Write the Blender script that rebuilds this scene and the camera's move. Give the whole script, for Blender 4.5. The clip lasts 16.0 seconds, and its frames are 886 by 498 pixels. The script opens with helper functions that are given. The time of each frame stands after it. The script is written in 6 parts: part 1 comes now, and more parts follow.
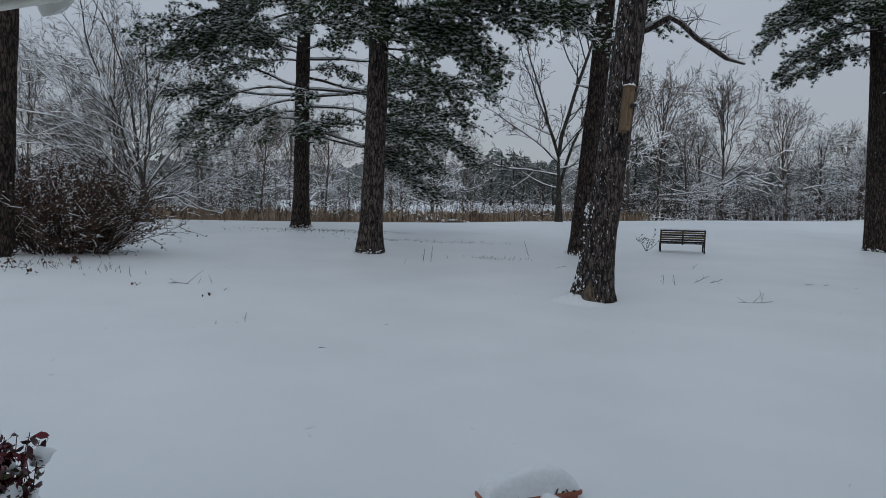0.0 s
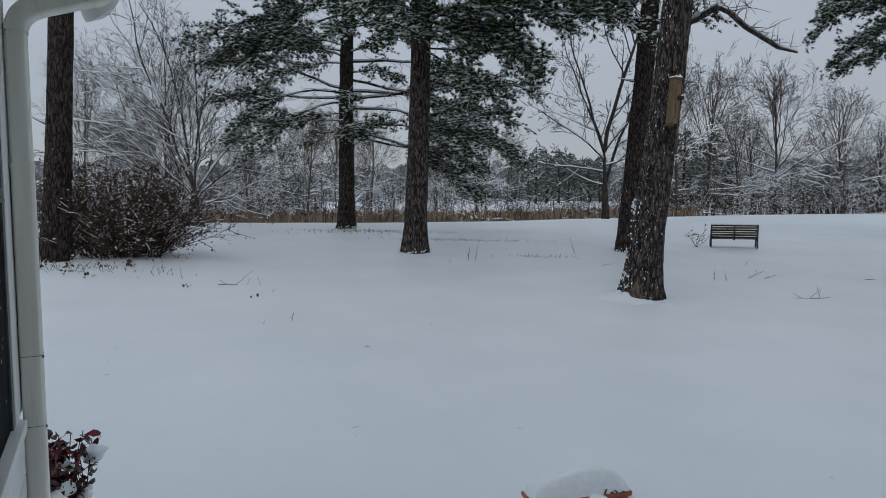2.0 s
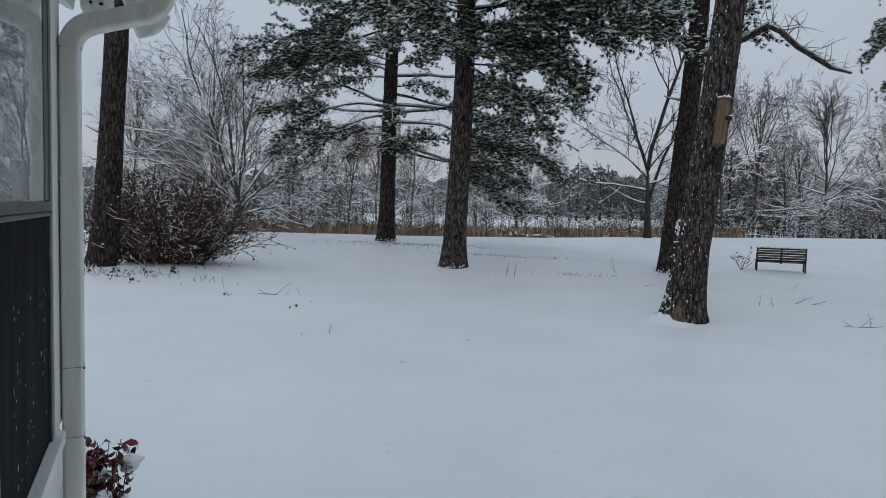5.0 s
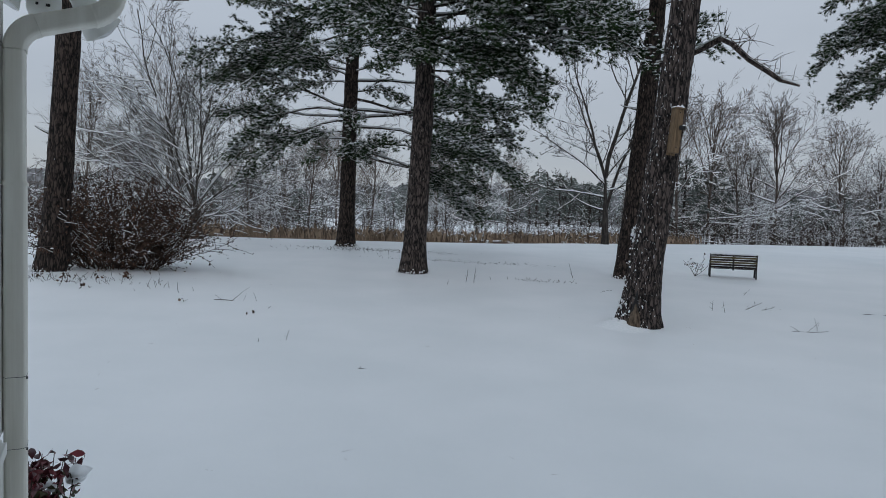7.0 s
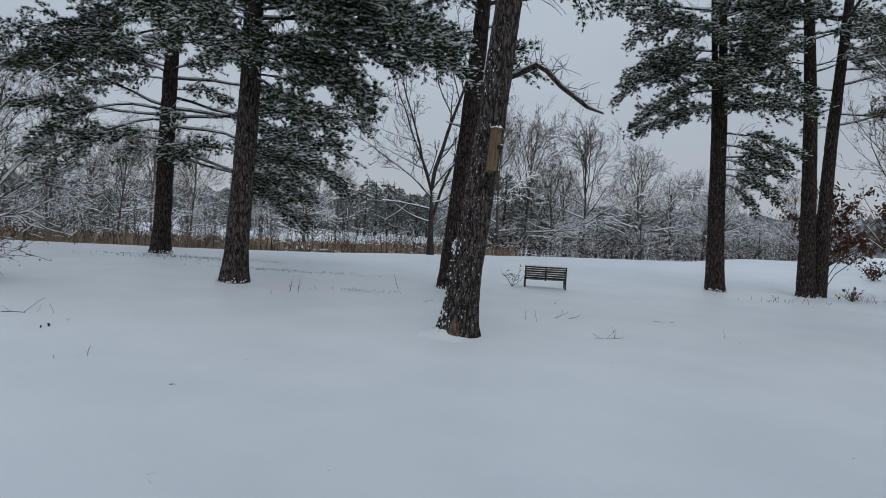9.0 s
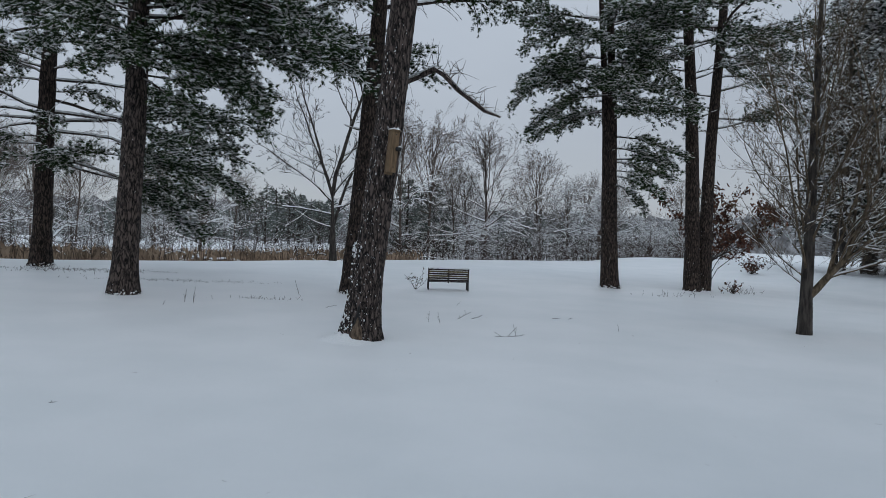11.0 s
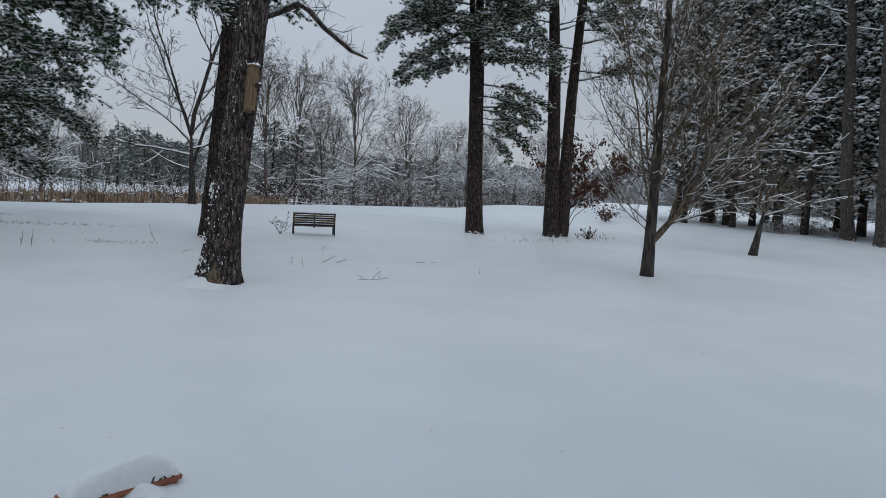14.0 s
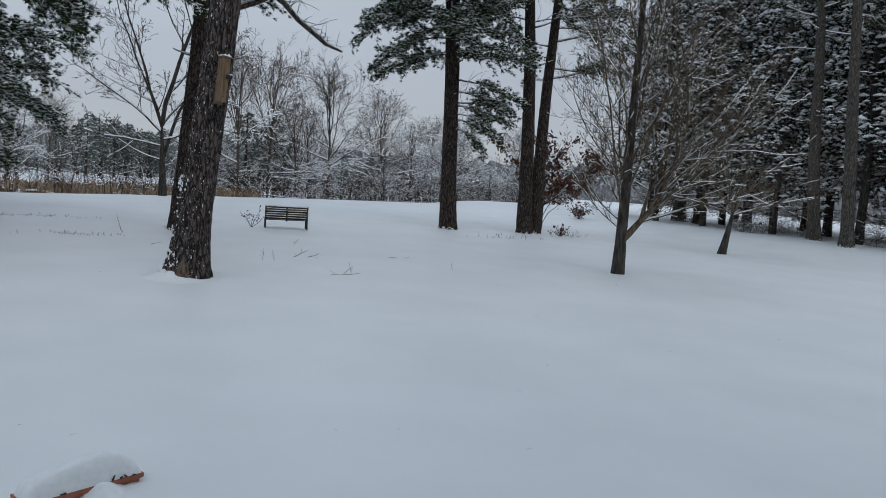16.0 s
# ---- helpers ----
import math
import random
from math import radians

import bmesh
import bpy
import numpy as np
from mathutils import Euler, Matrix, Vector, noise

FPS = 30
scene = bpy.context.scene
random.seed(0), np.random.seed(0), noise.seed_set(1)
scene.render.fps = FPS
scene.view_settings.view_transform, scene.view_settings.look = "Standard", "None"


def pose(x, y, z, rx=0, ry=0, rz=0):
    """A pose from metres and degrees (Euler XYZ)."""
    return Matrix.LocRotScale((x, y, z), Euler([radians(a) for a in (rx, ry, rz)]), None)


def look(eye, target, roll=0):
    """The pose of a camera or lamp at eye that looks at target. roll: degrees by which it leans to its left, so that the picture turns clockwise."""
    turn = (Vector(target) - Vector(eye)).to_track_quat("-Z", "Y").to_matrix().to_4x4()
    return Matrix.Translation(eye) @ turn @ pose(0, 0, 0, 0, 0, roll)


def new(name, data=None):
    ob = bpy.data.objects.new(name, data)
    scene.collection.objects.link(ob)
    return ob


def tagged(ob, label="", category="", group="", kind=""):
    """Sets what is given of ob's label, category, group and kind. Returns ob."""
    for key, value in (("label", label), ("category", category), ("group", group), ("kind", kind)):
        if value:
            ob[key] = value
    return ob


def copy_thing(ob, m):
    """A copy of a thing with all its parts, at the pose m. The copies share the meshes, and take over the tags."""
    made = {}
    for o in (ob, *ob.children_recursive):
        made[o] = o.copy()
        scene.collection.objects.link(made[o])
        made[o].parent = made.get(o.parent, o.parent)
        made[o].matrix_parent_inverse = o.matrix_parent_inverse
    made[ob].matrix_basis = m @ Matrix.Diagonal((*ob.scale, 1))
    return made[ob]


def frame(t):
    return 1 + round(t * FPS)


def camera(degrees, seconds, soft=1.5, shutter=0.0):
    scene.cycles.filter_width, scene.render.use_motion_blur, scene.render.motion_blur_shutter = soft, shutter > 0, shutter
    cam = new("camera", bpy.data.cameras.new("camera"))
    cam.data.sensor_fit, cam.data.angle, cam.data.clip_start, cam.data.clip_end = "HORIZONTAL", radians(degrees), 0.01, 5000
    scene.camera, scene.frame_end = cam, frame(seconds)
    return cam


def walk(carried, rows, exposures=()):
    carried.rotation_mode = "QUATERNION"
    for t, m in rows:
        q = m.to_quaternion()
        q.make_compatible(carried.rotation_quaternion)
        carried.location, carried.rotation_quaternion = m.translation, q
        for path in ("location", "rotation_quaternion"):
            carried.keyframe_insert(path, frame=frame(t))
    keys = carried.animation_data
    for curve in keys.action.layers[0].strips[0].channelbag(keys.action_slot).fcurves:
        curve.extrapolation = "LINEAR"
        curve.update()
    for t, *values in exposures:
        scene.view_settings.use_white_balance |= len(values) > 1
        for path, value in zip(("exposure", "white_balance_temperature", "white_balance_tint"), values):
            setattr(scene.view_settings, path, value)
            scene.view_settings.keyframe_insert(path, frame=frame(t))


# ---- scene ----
cam = camera(64.3, 16.0, soft=0.9)
PATH = [
    (0, (-0.036, -0.001, 1.867), (-0.079, 1.993, 1.714), 0.9),
    (0.5, (-0.035, 0.015, 1.863), (-0.11, 2.007, 1.709), 0.6),
    (1, (-0.022, 0.043, 1.847), (-0.137, 2.034, 1.691), 0.2),
    (1.5, (-0.004, 0.027, 1.838), (-0.149, 2.015, 1.682), -0.2),
    (2, (-0.019, 0.035, 1.852), (-0.191, 2.021, 1.697), -0.2),
    (2.5, (-0.047, 0.062, 1.858), (-0.326, 2.037, 1.717), -0.3),
    (3, (-0.064, 0.072, 1.857), (-0.462, 2.028, 1.726), -0.4),
    (3.5, (-0.093, 0.088, 1.87), (-0.65, 2.005, 1.743), -0.5),
    (4, (-0.1, 0.099, 1.877), (-0.719, 1.997, 1.749), -0.5),
    (4.5, (-0.052, 0.069, 1.879), (-0.552, 2.001, 1.755), 0.2),
    (5, (-0.03, 0.072, 1.878), (-0.311, 2.049, 1.761), 1.2),
    (7.5, (0.003, 0.053, 1.895), (-0.097, 2.049, 1.799), 1.8),
    (8, (0.017, 0.03, 1.915), (0.085, 2.027, 1.826), 2.2),
    (8.5, (0.035, 0.021, 1.916), (0.229, 2.011, 1.841), 2.8),
    (9, (0.047, 0.008, 1.921), (0.358, 1.983, 1.866), 3.0),
    (9.5, (0.068, 0.021, 1.915), (0.464, 1.981, 1.873), 2.7),
    (10, (0.084, 0.011, 1.905), (0.547, 1.956, 1.869), 2.2),
    (12.3, (0.163, 0.012, 1.838), (0.863, 1.885, 1.796), 1.6),
    (12.5, (0.176, 0.016, 1.838), (0.896, 1.881, 1.775), 1.6),
    (13, (0.197, 0.011, 1.829), (0.979, 1.848, 1.711), 1.5),
    (13.5, (0.209, -0.035, 1.819), (1.079, 1.76, 1.674), 2.0),
    (14, (0.199, -0.044, 1.816), (1.115, 1.726, 1.651), 2.7),
    (14.5, (0.194, -0.024, 1.802), (1.125, 1.737, 1.623), 3.5),
    (15, (0.197, -0.046, 1.817), (1.135, 1.709, 1.628), 3.7),
    (15.5, (0.22, -0.059, 1.851), (1.173, 1.69, 1.666), 3.8),
    (16, (0.235, -0.048, 1.833), (1.215, 1.686, 1.658), 3.5),
]
walk(cam, [(t, look(eye, target, roll)) for t, eye, target, roll in PATH],
     [(0.0, -0.17), (1.0, -0.15), (2.5, 0.0), (3.5, 0.11), (5.0, 0.07), (9.0, 0.04), (12.5, 0.08), (16.0, 0.10)])

# ---- world and light: overcast winter sky ----
world = bpy.data.worlds.new("overcast_sky")
scene.world = world
world.use_nodes = True
wn, wl = world.node_tree.nodes, world.node_tree.links
wn.clear()
sky = wn.new("ShaderNodeTexSky")
sky.sky_type, sky.sun_disc = "NISHITA", False
sky.sun_elevation, sky.sun_rotation = radians(38), radians(150)
sky_bg = wn.new("ShaderNodeBackground")
sky_bg.inputs["Strength"].default_value = 0.012
cloud_bg = wn.new("ShaderNodeBackground")
cloud_bg.inputs["Strength"].default_value = 0.86
wtc = wn.new("ShaderNodeTexCoord")
wmap = wn.new("ShaderNodeMapping")
wmap.inputs["Scale"].default_value = (1.5, 1.5, 5.0)
wnoise = wn.new("ShaderNodeTexNoise")
wnoise.inputs["Scale"].default_value, wnoise.inputs["Detail"].default_value = 1.6, 5.0
wramp = wn.new("ShaderNodeValToRGB")
wramp.color_ramp.elements[0].position, wramp.color_ramp.elements[0].color = 0.3, (0.418, 0.45, 0.508, 1)
wramp.color_ramp.elements[1].position, wramp.color_ramp.elements[1].color = 0.7, (0.472, 0.505, 0.564, 1)
wadd, wout = wn.new("ShaderNodeAddShader"), wn.new("ShaderNodeOutputWorld")
wl.new(wtc.outputs["Generated"], wmap.inputs["Vector"])
wl.new(wmap.outputs["Vector"], wnoise.inputs["Vector"])
wl.new(wnoise.outputs["Fac"], wramp.inputs["Fac"])
wtint, wzen = wn.new("ShaderNodeMix"), wn.new("ShaderNodeMix")
for q in (wtint, wzen):
    q.data_type = "RGBA"
wtint.blend_type = "MULTIPLY"
wtint.inputs["Factor"].default_value = 1.0
wzen.inputs[6].default_value, wzen.inputs[7].default_value = (1, 1, 1, 1), (0.885, 1.0, 1.04, 1)
wl.new(wramp.outputs["Color"], wtint.inputs[6])
wl.new(wzen.outputs[2], wtint.inputs[7])
wl.new(wtint.outputs[2], cloud_bg.inputs["Color"])
wl.new(sky.outputs["Color"], sky_bg.inputs["Color"])
wl.new(sky_bg.outputs["Background"], wadd.inputs[0])
wl.new(cloud_bg.outputs["Background"], wadd.inputs[1])
# an overcast sky is brighter towards the zenith
wsep, wgrad = wn.new("ShaderNodeSeparateXYZ"), wn.new("ShaderNodeMapRange")
wgrad.inputs["From Min"].default_value, wgrad.inputs["From Max"].default_value = 0.0, 1.0
wgrad.inputs["To Min"].default_value, wgrad.inputs["To Max"].default_value = 0.76, 1.40
wl.new(wtc.outputs["Generated"], wsep.inputs["Vector"])
wl.new(wsep.outputs["Z"], wgrad.inputs["Value"])
wl.new(wsep.outputs["Z"], wzen.inputs["Factor"])
wl.new(wgrad.outputs["Result"], cloud_bg.inputs["Strength"])
wl.new(wadd.outputs["Shader"], wout.inputs["Surface"])
sun_data = bpy.data.lights.new("sun", "SUN")
sun_data.energy, sun_data.angle, sun_data.color = 0.25, radians(40), (1.0, 0.97, 0.93)
sun = new("sun", sun_data)
sun.matrix_world = look((6, -20, 30), (4, 12, 0))


# ---- materials ----
def material(name, dark, light, scale=8.0, stretch=(1, 1, 1), rough=0.8, bump=0.0, fine=0.0, low=0.35, high=0.65,
             metal=0.0, spec=0.3, per_island=0.0, per_object=0.0, kind="noise", distance=0.02):
    """A two-scale procedural surface: dark and light linear colours mixed by noise or cells, with relief."""
    m = bpy.data.materials.new(name)
    m.use_nodes = True
    n, l = m.node_tree.nodes, m.node_tree.links
    b = n["Principled BSDF"]
    b.inputs["Roughness"].default_value, b.inputs["Metallic"].default_value = rough, metal
    b.inputs["Specular IOR Level"].default_value = spec
    tc, mp = n.new("ShaderNodeTexCoord"), n.new("ShaderNodeMapping")
    mp.inputs["Scale"].default_value = stretch
    l.new(tc.outputs["Object"], mp.inputs["Vector"])
    warp = n.new("ShaderNodeTexNoise")
    warp.inputs["Scale"].default_value, warp.inputs["Detail"].default_value = scale, 6
    l.new(mp.outputs["Vector"], warp.inputs["Vector"])
    value = warp.outputs["Fac"]
    if kind == "cells":
        cells = n.new("ShaderNodeTexVoronoi")
        cells.feature = "DISTANCE_TO_EDGE"
        cells.inputs["Scale"].default_value = scale
        mixv = n.new("ShaderNodeMix")
        mixv.data_type = "VECTOR"
        mixv.inputs["Factor"].default_value = 0.22
        l.new(mp.outputs["Vector"], mixv.inputs[4])
        l.new(warp.outputs["Color"], mixv.inputs[5])
        l.new(mixv.outputs[1], cells.inputs["Vector"])
        grow_n = n.new("ShaderNodeMath")
        grow_n.operation = "MULTIPLY_ADD"
        grow_n.inputs[1].default_value = 1.6
        l.new(cells.outputs["Distance"], grow_n.inputs[0])
        half = n.new("ShaderNodeMath")
        half.operation = "MULTIPLY"
        half.inputs[1].default_value = 0.55
        l.new(warp.outputs["Fac"], half.inputs[0])
        l.new(half.outputs[0], grow_n.inputs[2])
        value = grow_n.outputs[0]
    ramp = n.new("ShaderNodeValToRGB")
    ramp.color_ramp.elements[0].position, ramp.color_ramp.elements[0].color = low, (*dark, 1)
    ramp.color_ramp.elements[1].position, ramp.color_ramp.elements[1].color = high, (*light, 1)
    l.new(value, ramp.inputs["Fac"])
    colour = ramp.outputs["Color"]
    for amount, node, socket in ((per_island, "ShaderNodeNewGeometry", "Random Per Island"), (per_object, "ShaderNodeObjectInfo", "Random")):
        if amount:
            rnd, rng_map, hsv = n.new(node), n.new("ShaderNodeMapRange"), n.new("ShaderNodeHueSaturation")
            rng_map.inputs["To Min"].default_value, rng_map.inputs["To Max"].default_value = 1 - amount, 1 + amount
            l.new(rnd.outputs[socket], rng_map.inputs["Value"])
            l.new(rng_map.outputs["Result"], hsv.inputs["Value"])
            l.new(colour, hsv.inputs["Color"])
            colour = hsv.outputs["Color"]
    l.new(colour, b.inputs["Base Color"])
    if bump or fine:
        height = value
        if fine:
            grain = n.new("ShaderNodeTexNoise")
            grain.inputs["Scale"].default_value, grain.inputs["Detail"].default_value = scale * 9, 4
            l.new(mp.outputs["Vector"], grain.inputs["Vector"])
            both = n.new("ShaderNodeMath")
            both.operation = "MULTIPLY_ADD"
            both.inputs[1].default_value = fine
            l.new(grain.outputs["Fac"], both.inputs[0])
            l.new(value, both.inputs[2])
            height = both.outputs[0]
        bp = n.new("ShaderNodeBump")
        bp.inputs["Strength"].default_value, bp.inputs["Distance"].default_value = max(bump, 0.1), distance
        l.new(height, bp.inputs["Height"])
        l.new(bp.outputs["Normal"], b.inputs["Normal"])
    return m


SNOW_GROUND = material("snow_ground", (0.83, 0.84, 0.85), (0.89, 0.89, 0.90), scale=0.6, rough=0.5, bump=0.25, fine=0.25, distance=0.05, spec=0.6)
SNOW = material("snow", (0.83, 0.84, 0.85), (0.90, 0.90, 0.91), scale=30, rough=0.7, bump=0.2, fine=0.2, distance=0.01)
BARK_PINE = material("pine_bark", (0.005, 0.004, 0.004), (0.135, 0.104, 0.092), scale=9, stretch=(2.3, 2.3, 0.62), rough=0.95, bump=1.0, fine=0.6,
                     low=0.29, high=0.70, kind="cells", per_object=0.12, distance=0.03)
# darker copy of the pine bark; shade on these trunks is in its colour
BARK_SHADED = material("shaded_pine_bark", (0.005, 0.004, 0.0036), (0.095, 0.068, 0.056), scale=9, stretch=(2.3, 2.3, 0.62), rough=0.95, bump=1.0, fine=0.6,
                     low=0.29, high=0.72, kind="cells", distance=0.03)
BARK_PALE = material("pale_grey_bark", (0.03, 0.027, 0.024), (0.17, 0.145, 0.125), scale=10, stretch=(2, 2, 0.5), rough=0.95, bump=0.9, fine=0.5, low=0.25, high=0.8, kind="cells", distance=0.03)
BARK_GREY = material("grey_bark", (0.022, 0.019, 0.017), (0.08, 0.068, 0.06), scale=9, stretch=(2, 2, 0.4), rough=0.95, bump=0.7, fine=0.3)
BARK_PEAR = material("smooth_bark", (0.046, 0.034, 0.023), (0.17, 0.130, 0.088), scale=12, stretch=(1.5, 1.5, 0.6), rough=0.9, bump=0.4, fine=0.3)
TWIG = material("twig_bark", (0.066, 0.052, 0.044), (0.17, 0.135, 0.115), scale=3, rough=0.95, per_object=0.15)
BROWN_TWIG = material("brown_twig_bark", (0.030, 0.021, 0.017), (0.09, 0.06, 0.047), scale=6, rough=0.95)
NEEDLE = material("pine_needles", (0.009, 0.020, 0.008), (0.039, 0.068, 0.023), scale=1.3, rough=0.7, spec=0.12, per_island=0.45)
NEEDLE_DARK = material("dark_conifer_needles", (0.006, 0.010, 0.007), (0.022, 0.033, 0.022), scale=1.0, rough=0.75, spec=0.1, per_island=0.4, per_object=0.2)
# needles made paler: the haze of distance is mixed into the colour
NEEDLE_HAZED = material("hazed_conifer_needles", (0.095, 0.118, 0.108), (0.19, 0.22, 0.195), scale=1.0, rough=0.7, per_island=0.4, per_object=0.25)
NEEDLE_DRY = material("dry_needles", (0.10, 0.06, 0.03), (0.20, 0.12, 0.06), scale=3, rough=0.8, per_island=0.3)
OAK_LEAF = material("withered_leaf", (0.055, 0.022, 0.014), (0.13, 0.055, 0.032), scale=3, rough=0.75, per_island=0.5)
BUSH_LEAF = material("shrivelled_leaf", (0.045, 0.024, 0.016), (0.125, 0.068, 0.046), scale=4, rough=0.85, per_island=0.5)
RED_LEAF = material("red_leaf", (0.04, 0.009, 0.013), (0.17, 0.022, 0.03), scale=8, rough=0.35, per_island=0.5, spec=0.5)
SCAR_WOOD = material("bare_weathered_wood", (0.045, 0.031, 0.022), (0.19, 0.14, 0.10), scale=14, stretch=(2, 2, 0.5), rough=0.9, bump=0.5, fine=0.4)
# siding of the unseen shading wall, kept dark to limit bounce onto the snow
SHADE_SIDING = material("dark_shade_siding", (0.13, 0.135, 0.14), (0.19, 0.195, 0.20), scale=3, stretch=(0.3, 1, 1), rough=0.7, bump=0.05)
OLIVE_LEAF = material("olive_leaf", (0.05, 0.05, 0.025), (0.11, 0.10, 0.05), scale=8, rough=0.5, per_island=0.4)
REED = material("dry_reed", (0.20, 0.14, 0.095), (0.40, 0.29, 0.205), scale=2, rough=0.9, per_island=0.45)
WHITE_PAINT = material("white_paint", (0.76, 0.76, 0.73), (0.85, 0.85, 0.82), scale=5, stretch=(1, 1, 0.3), rough=0.45, bump=0.06, fine=0.1)
ALUMINIUM = material("painted_aluminium", (0.78, 0.75, 0.66), (0.91, 0.89, 0.81), scale=7, stretch=(3, 3, 0.25), rough=0.4, bump=0.06, fine=0.15)
BRONZE = material("bronze_sash", (0.045, 0.045, 0.043), (0.105, 0.104, 0.100), scale=14, stretch=(1, 0.3, 1), rough=0.38, bump=0.03, fine=0.2, spec=0.5)
SCREEN_END = material("black_insect_screen", (0.010, 0.011, 0.012), (0.024, 0.026, 0.028), scale=4, stretch=(3, 3, 0.4), rough=0.6, spec=0.01)
SCREEN = material("grimy_dark_panel", (0.014, 0.016, 0.017), (0.038, 0.043, 0.045), scale=2.2, stretch=(1, 4, 0.5), rough=0.5, spec=0.02, low=0.3, high=0.75)
# pale grey that stands in for a reflection on the lower panels
PANEL_REFLECTION = material("panel_reflection_grey", (0.045, 0.058, 0.060), (0.125, 0.150, 0.150), scale=2.0, stretch=(1, 3.0, 0.6), rough=0.24, spec=0.2, low=0.25, high=0.8)
DRIP = material("dried_drip", (0.5, 0.52, 0.52), (0.75, 0.76, 0.75), scale=40, rough=0.8)
ROOM = material("room_plaster", (0.60, 0.63, 0.60), (0.74, 0.76, 0.72), scale=2, rough=0.9)
SHINGLE = material("roof_shingle", (0.05, 0.05, 0.05), (0.10, 0.10, 0.10), scale=12, rough=0.95, bump=0.3)
BENCH_IRON = material("dark_bench_iron", (0.010, 0.009, 0.010), (0.028, 0.024, 0.024), scale=20, rough=0.5, bump=0.1, fine=0.2)
BENCH_SLAT = material("bench_slat_wood", (0.018, 0.013, 0.012), (0.045, 0.032, 0.027), scale=6, stretch=(0.3, 3, 3), rough=0.8, bump=0.2, fine=0.2, per_object=0.15)
BENCH_GOLD = material("weathered_yellow_slat", (0.08, 0.062, 0.03), (0.15, 0.12, 0.06), scale=6, stretch=(0.3, 3, 3), rough=0.8, bump=0.2, fine=0.2)
CEDAR = material("weathered_cedar", (0.105, 0.070, 0.042), (0.215, 0.145, 0.085), scale=9, stretch=(4, 4, 0.5), rough=0.85, bump=0.2, fine=0.2)
TERRACOTTA = material("terracotta_plastic", (0.30, 0.10, 0.06), (0.42, 0.15, 0.09), scale=10, rough=0.6, bump=0.08, fine=0.2)
BLACK = material("black_plastic", (0.008, 0.008, 0.008), (0.02, 0.02, 0.02), scale=20, rough=0.5)
BULB = material("frosted_lamp_glass", (0.62, 0.63, 0.63), (0.70, 0.71, 0.71), scale=10, rough=0.25, spec=0.5)
LITTER = material("fallen_needle_litter", (0.05, 0.045, 0.038), (0.14, 0.12, 0.10), scale=9, rough=1.0, bump=0.4)
# far woods: the haze is put into these pale grey tones
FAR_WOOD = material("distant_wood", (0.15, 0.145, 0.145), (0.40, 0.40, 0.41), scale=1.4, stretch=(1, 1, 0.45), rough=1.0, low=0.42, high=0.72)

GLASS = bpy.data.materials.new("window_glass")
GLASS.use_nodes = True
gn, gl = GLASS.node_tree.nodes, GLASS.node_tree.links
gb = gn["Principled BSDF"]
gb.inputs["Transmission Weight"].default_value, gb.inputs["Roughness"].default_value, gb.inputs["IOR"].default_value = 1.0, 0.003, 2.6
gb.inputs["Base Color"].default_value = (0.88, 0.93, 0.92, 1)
# pale film in the glass: dust, strengthened to stand in for brighter reflection
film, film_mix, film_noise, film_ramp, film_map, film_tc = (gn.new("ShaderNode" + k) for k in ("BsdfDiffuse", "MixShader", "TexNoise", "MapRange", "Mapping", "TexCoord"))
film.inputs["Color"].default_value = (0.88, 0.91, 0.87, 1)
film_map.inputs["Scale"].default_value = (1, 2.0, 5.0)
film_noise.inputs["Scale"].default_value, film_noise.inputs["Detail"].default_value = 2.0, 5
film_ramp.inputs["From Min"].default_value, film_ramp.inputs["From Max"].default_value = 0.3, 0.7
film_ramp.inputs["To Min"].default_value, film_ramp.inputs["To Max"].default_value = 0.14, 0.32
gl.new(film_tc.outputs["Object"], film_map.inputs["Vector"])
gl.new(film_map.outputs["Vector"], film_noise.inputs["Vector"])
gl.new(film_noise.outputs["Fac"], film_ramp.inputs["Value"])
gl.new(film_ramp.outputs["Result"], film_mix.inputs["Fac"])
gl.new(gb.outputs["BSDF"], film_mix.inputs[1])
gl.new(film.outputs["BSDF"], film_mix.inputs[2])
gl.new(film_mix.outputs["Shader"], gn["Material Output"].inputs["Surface"])


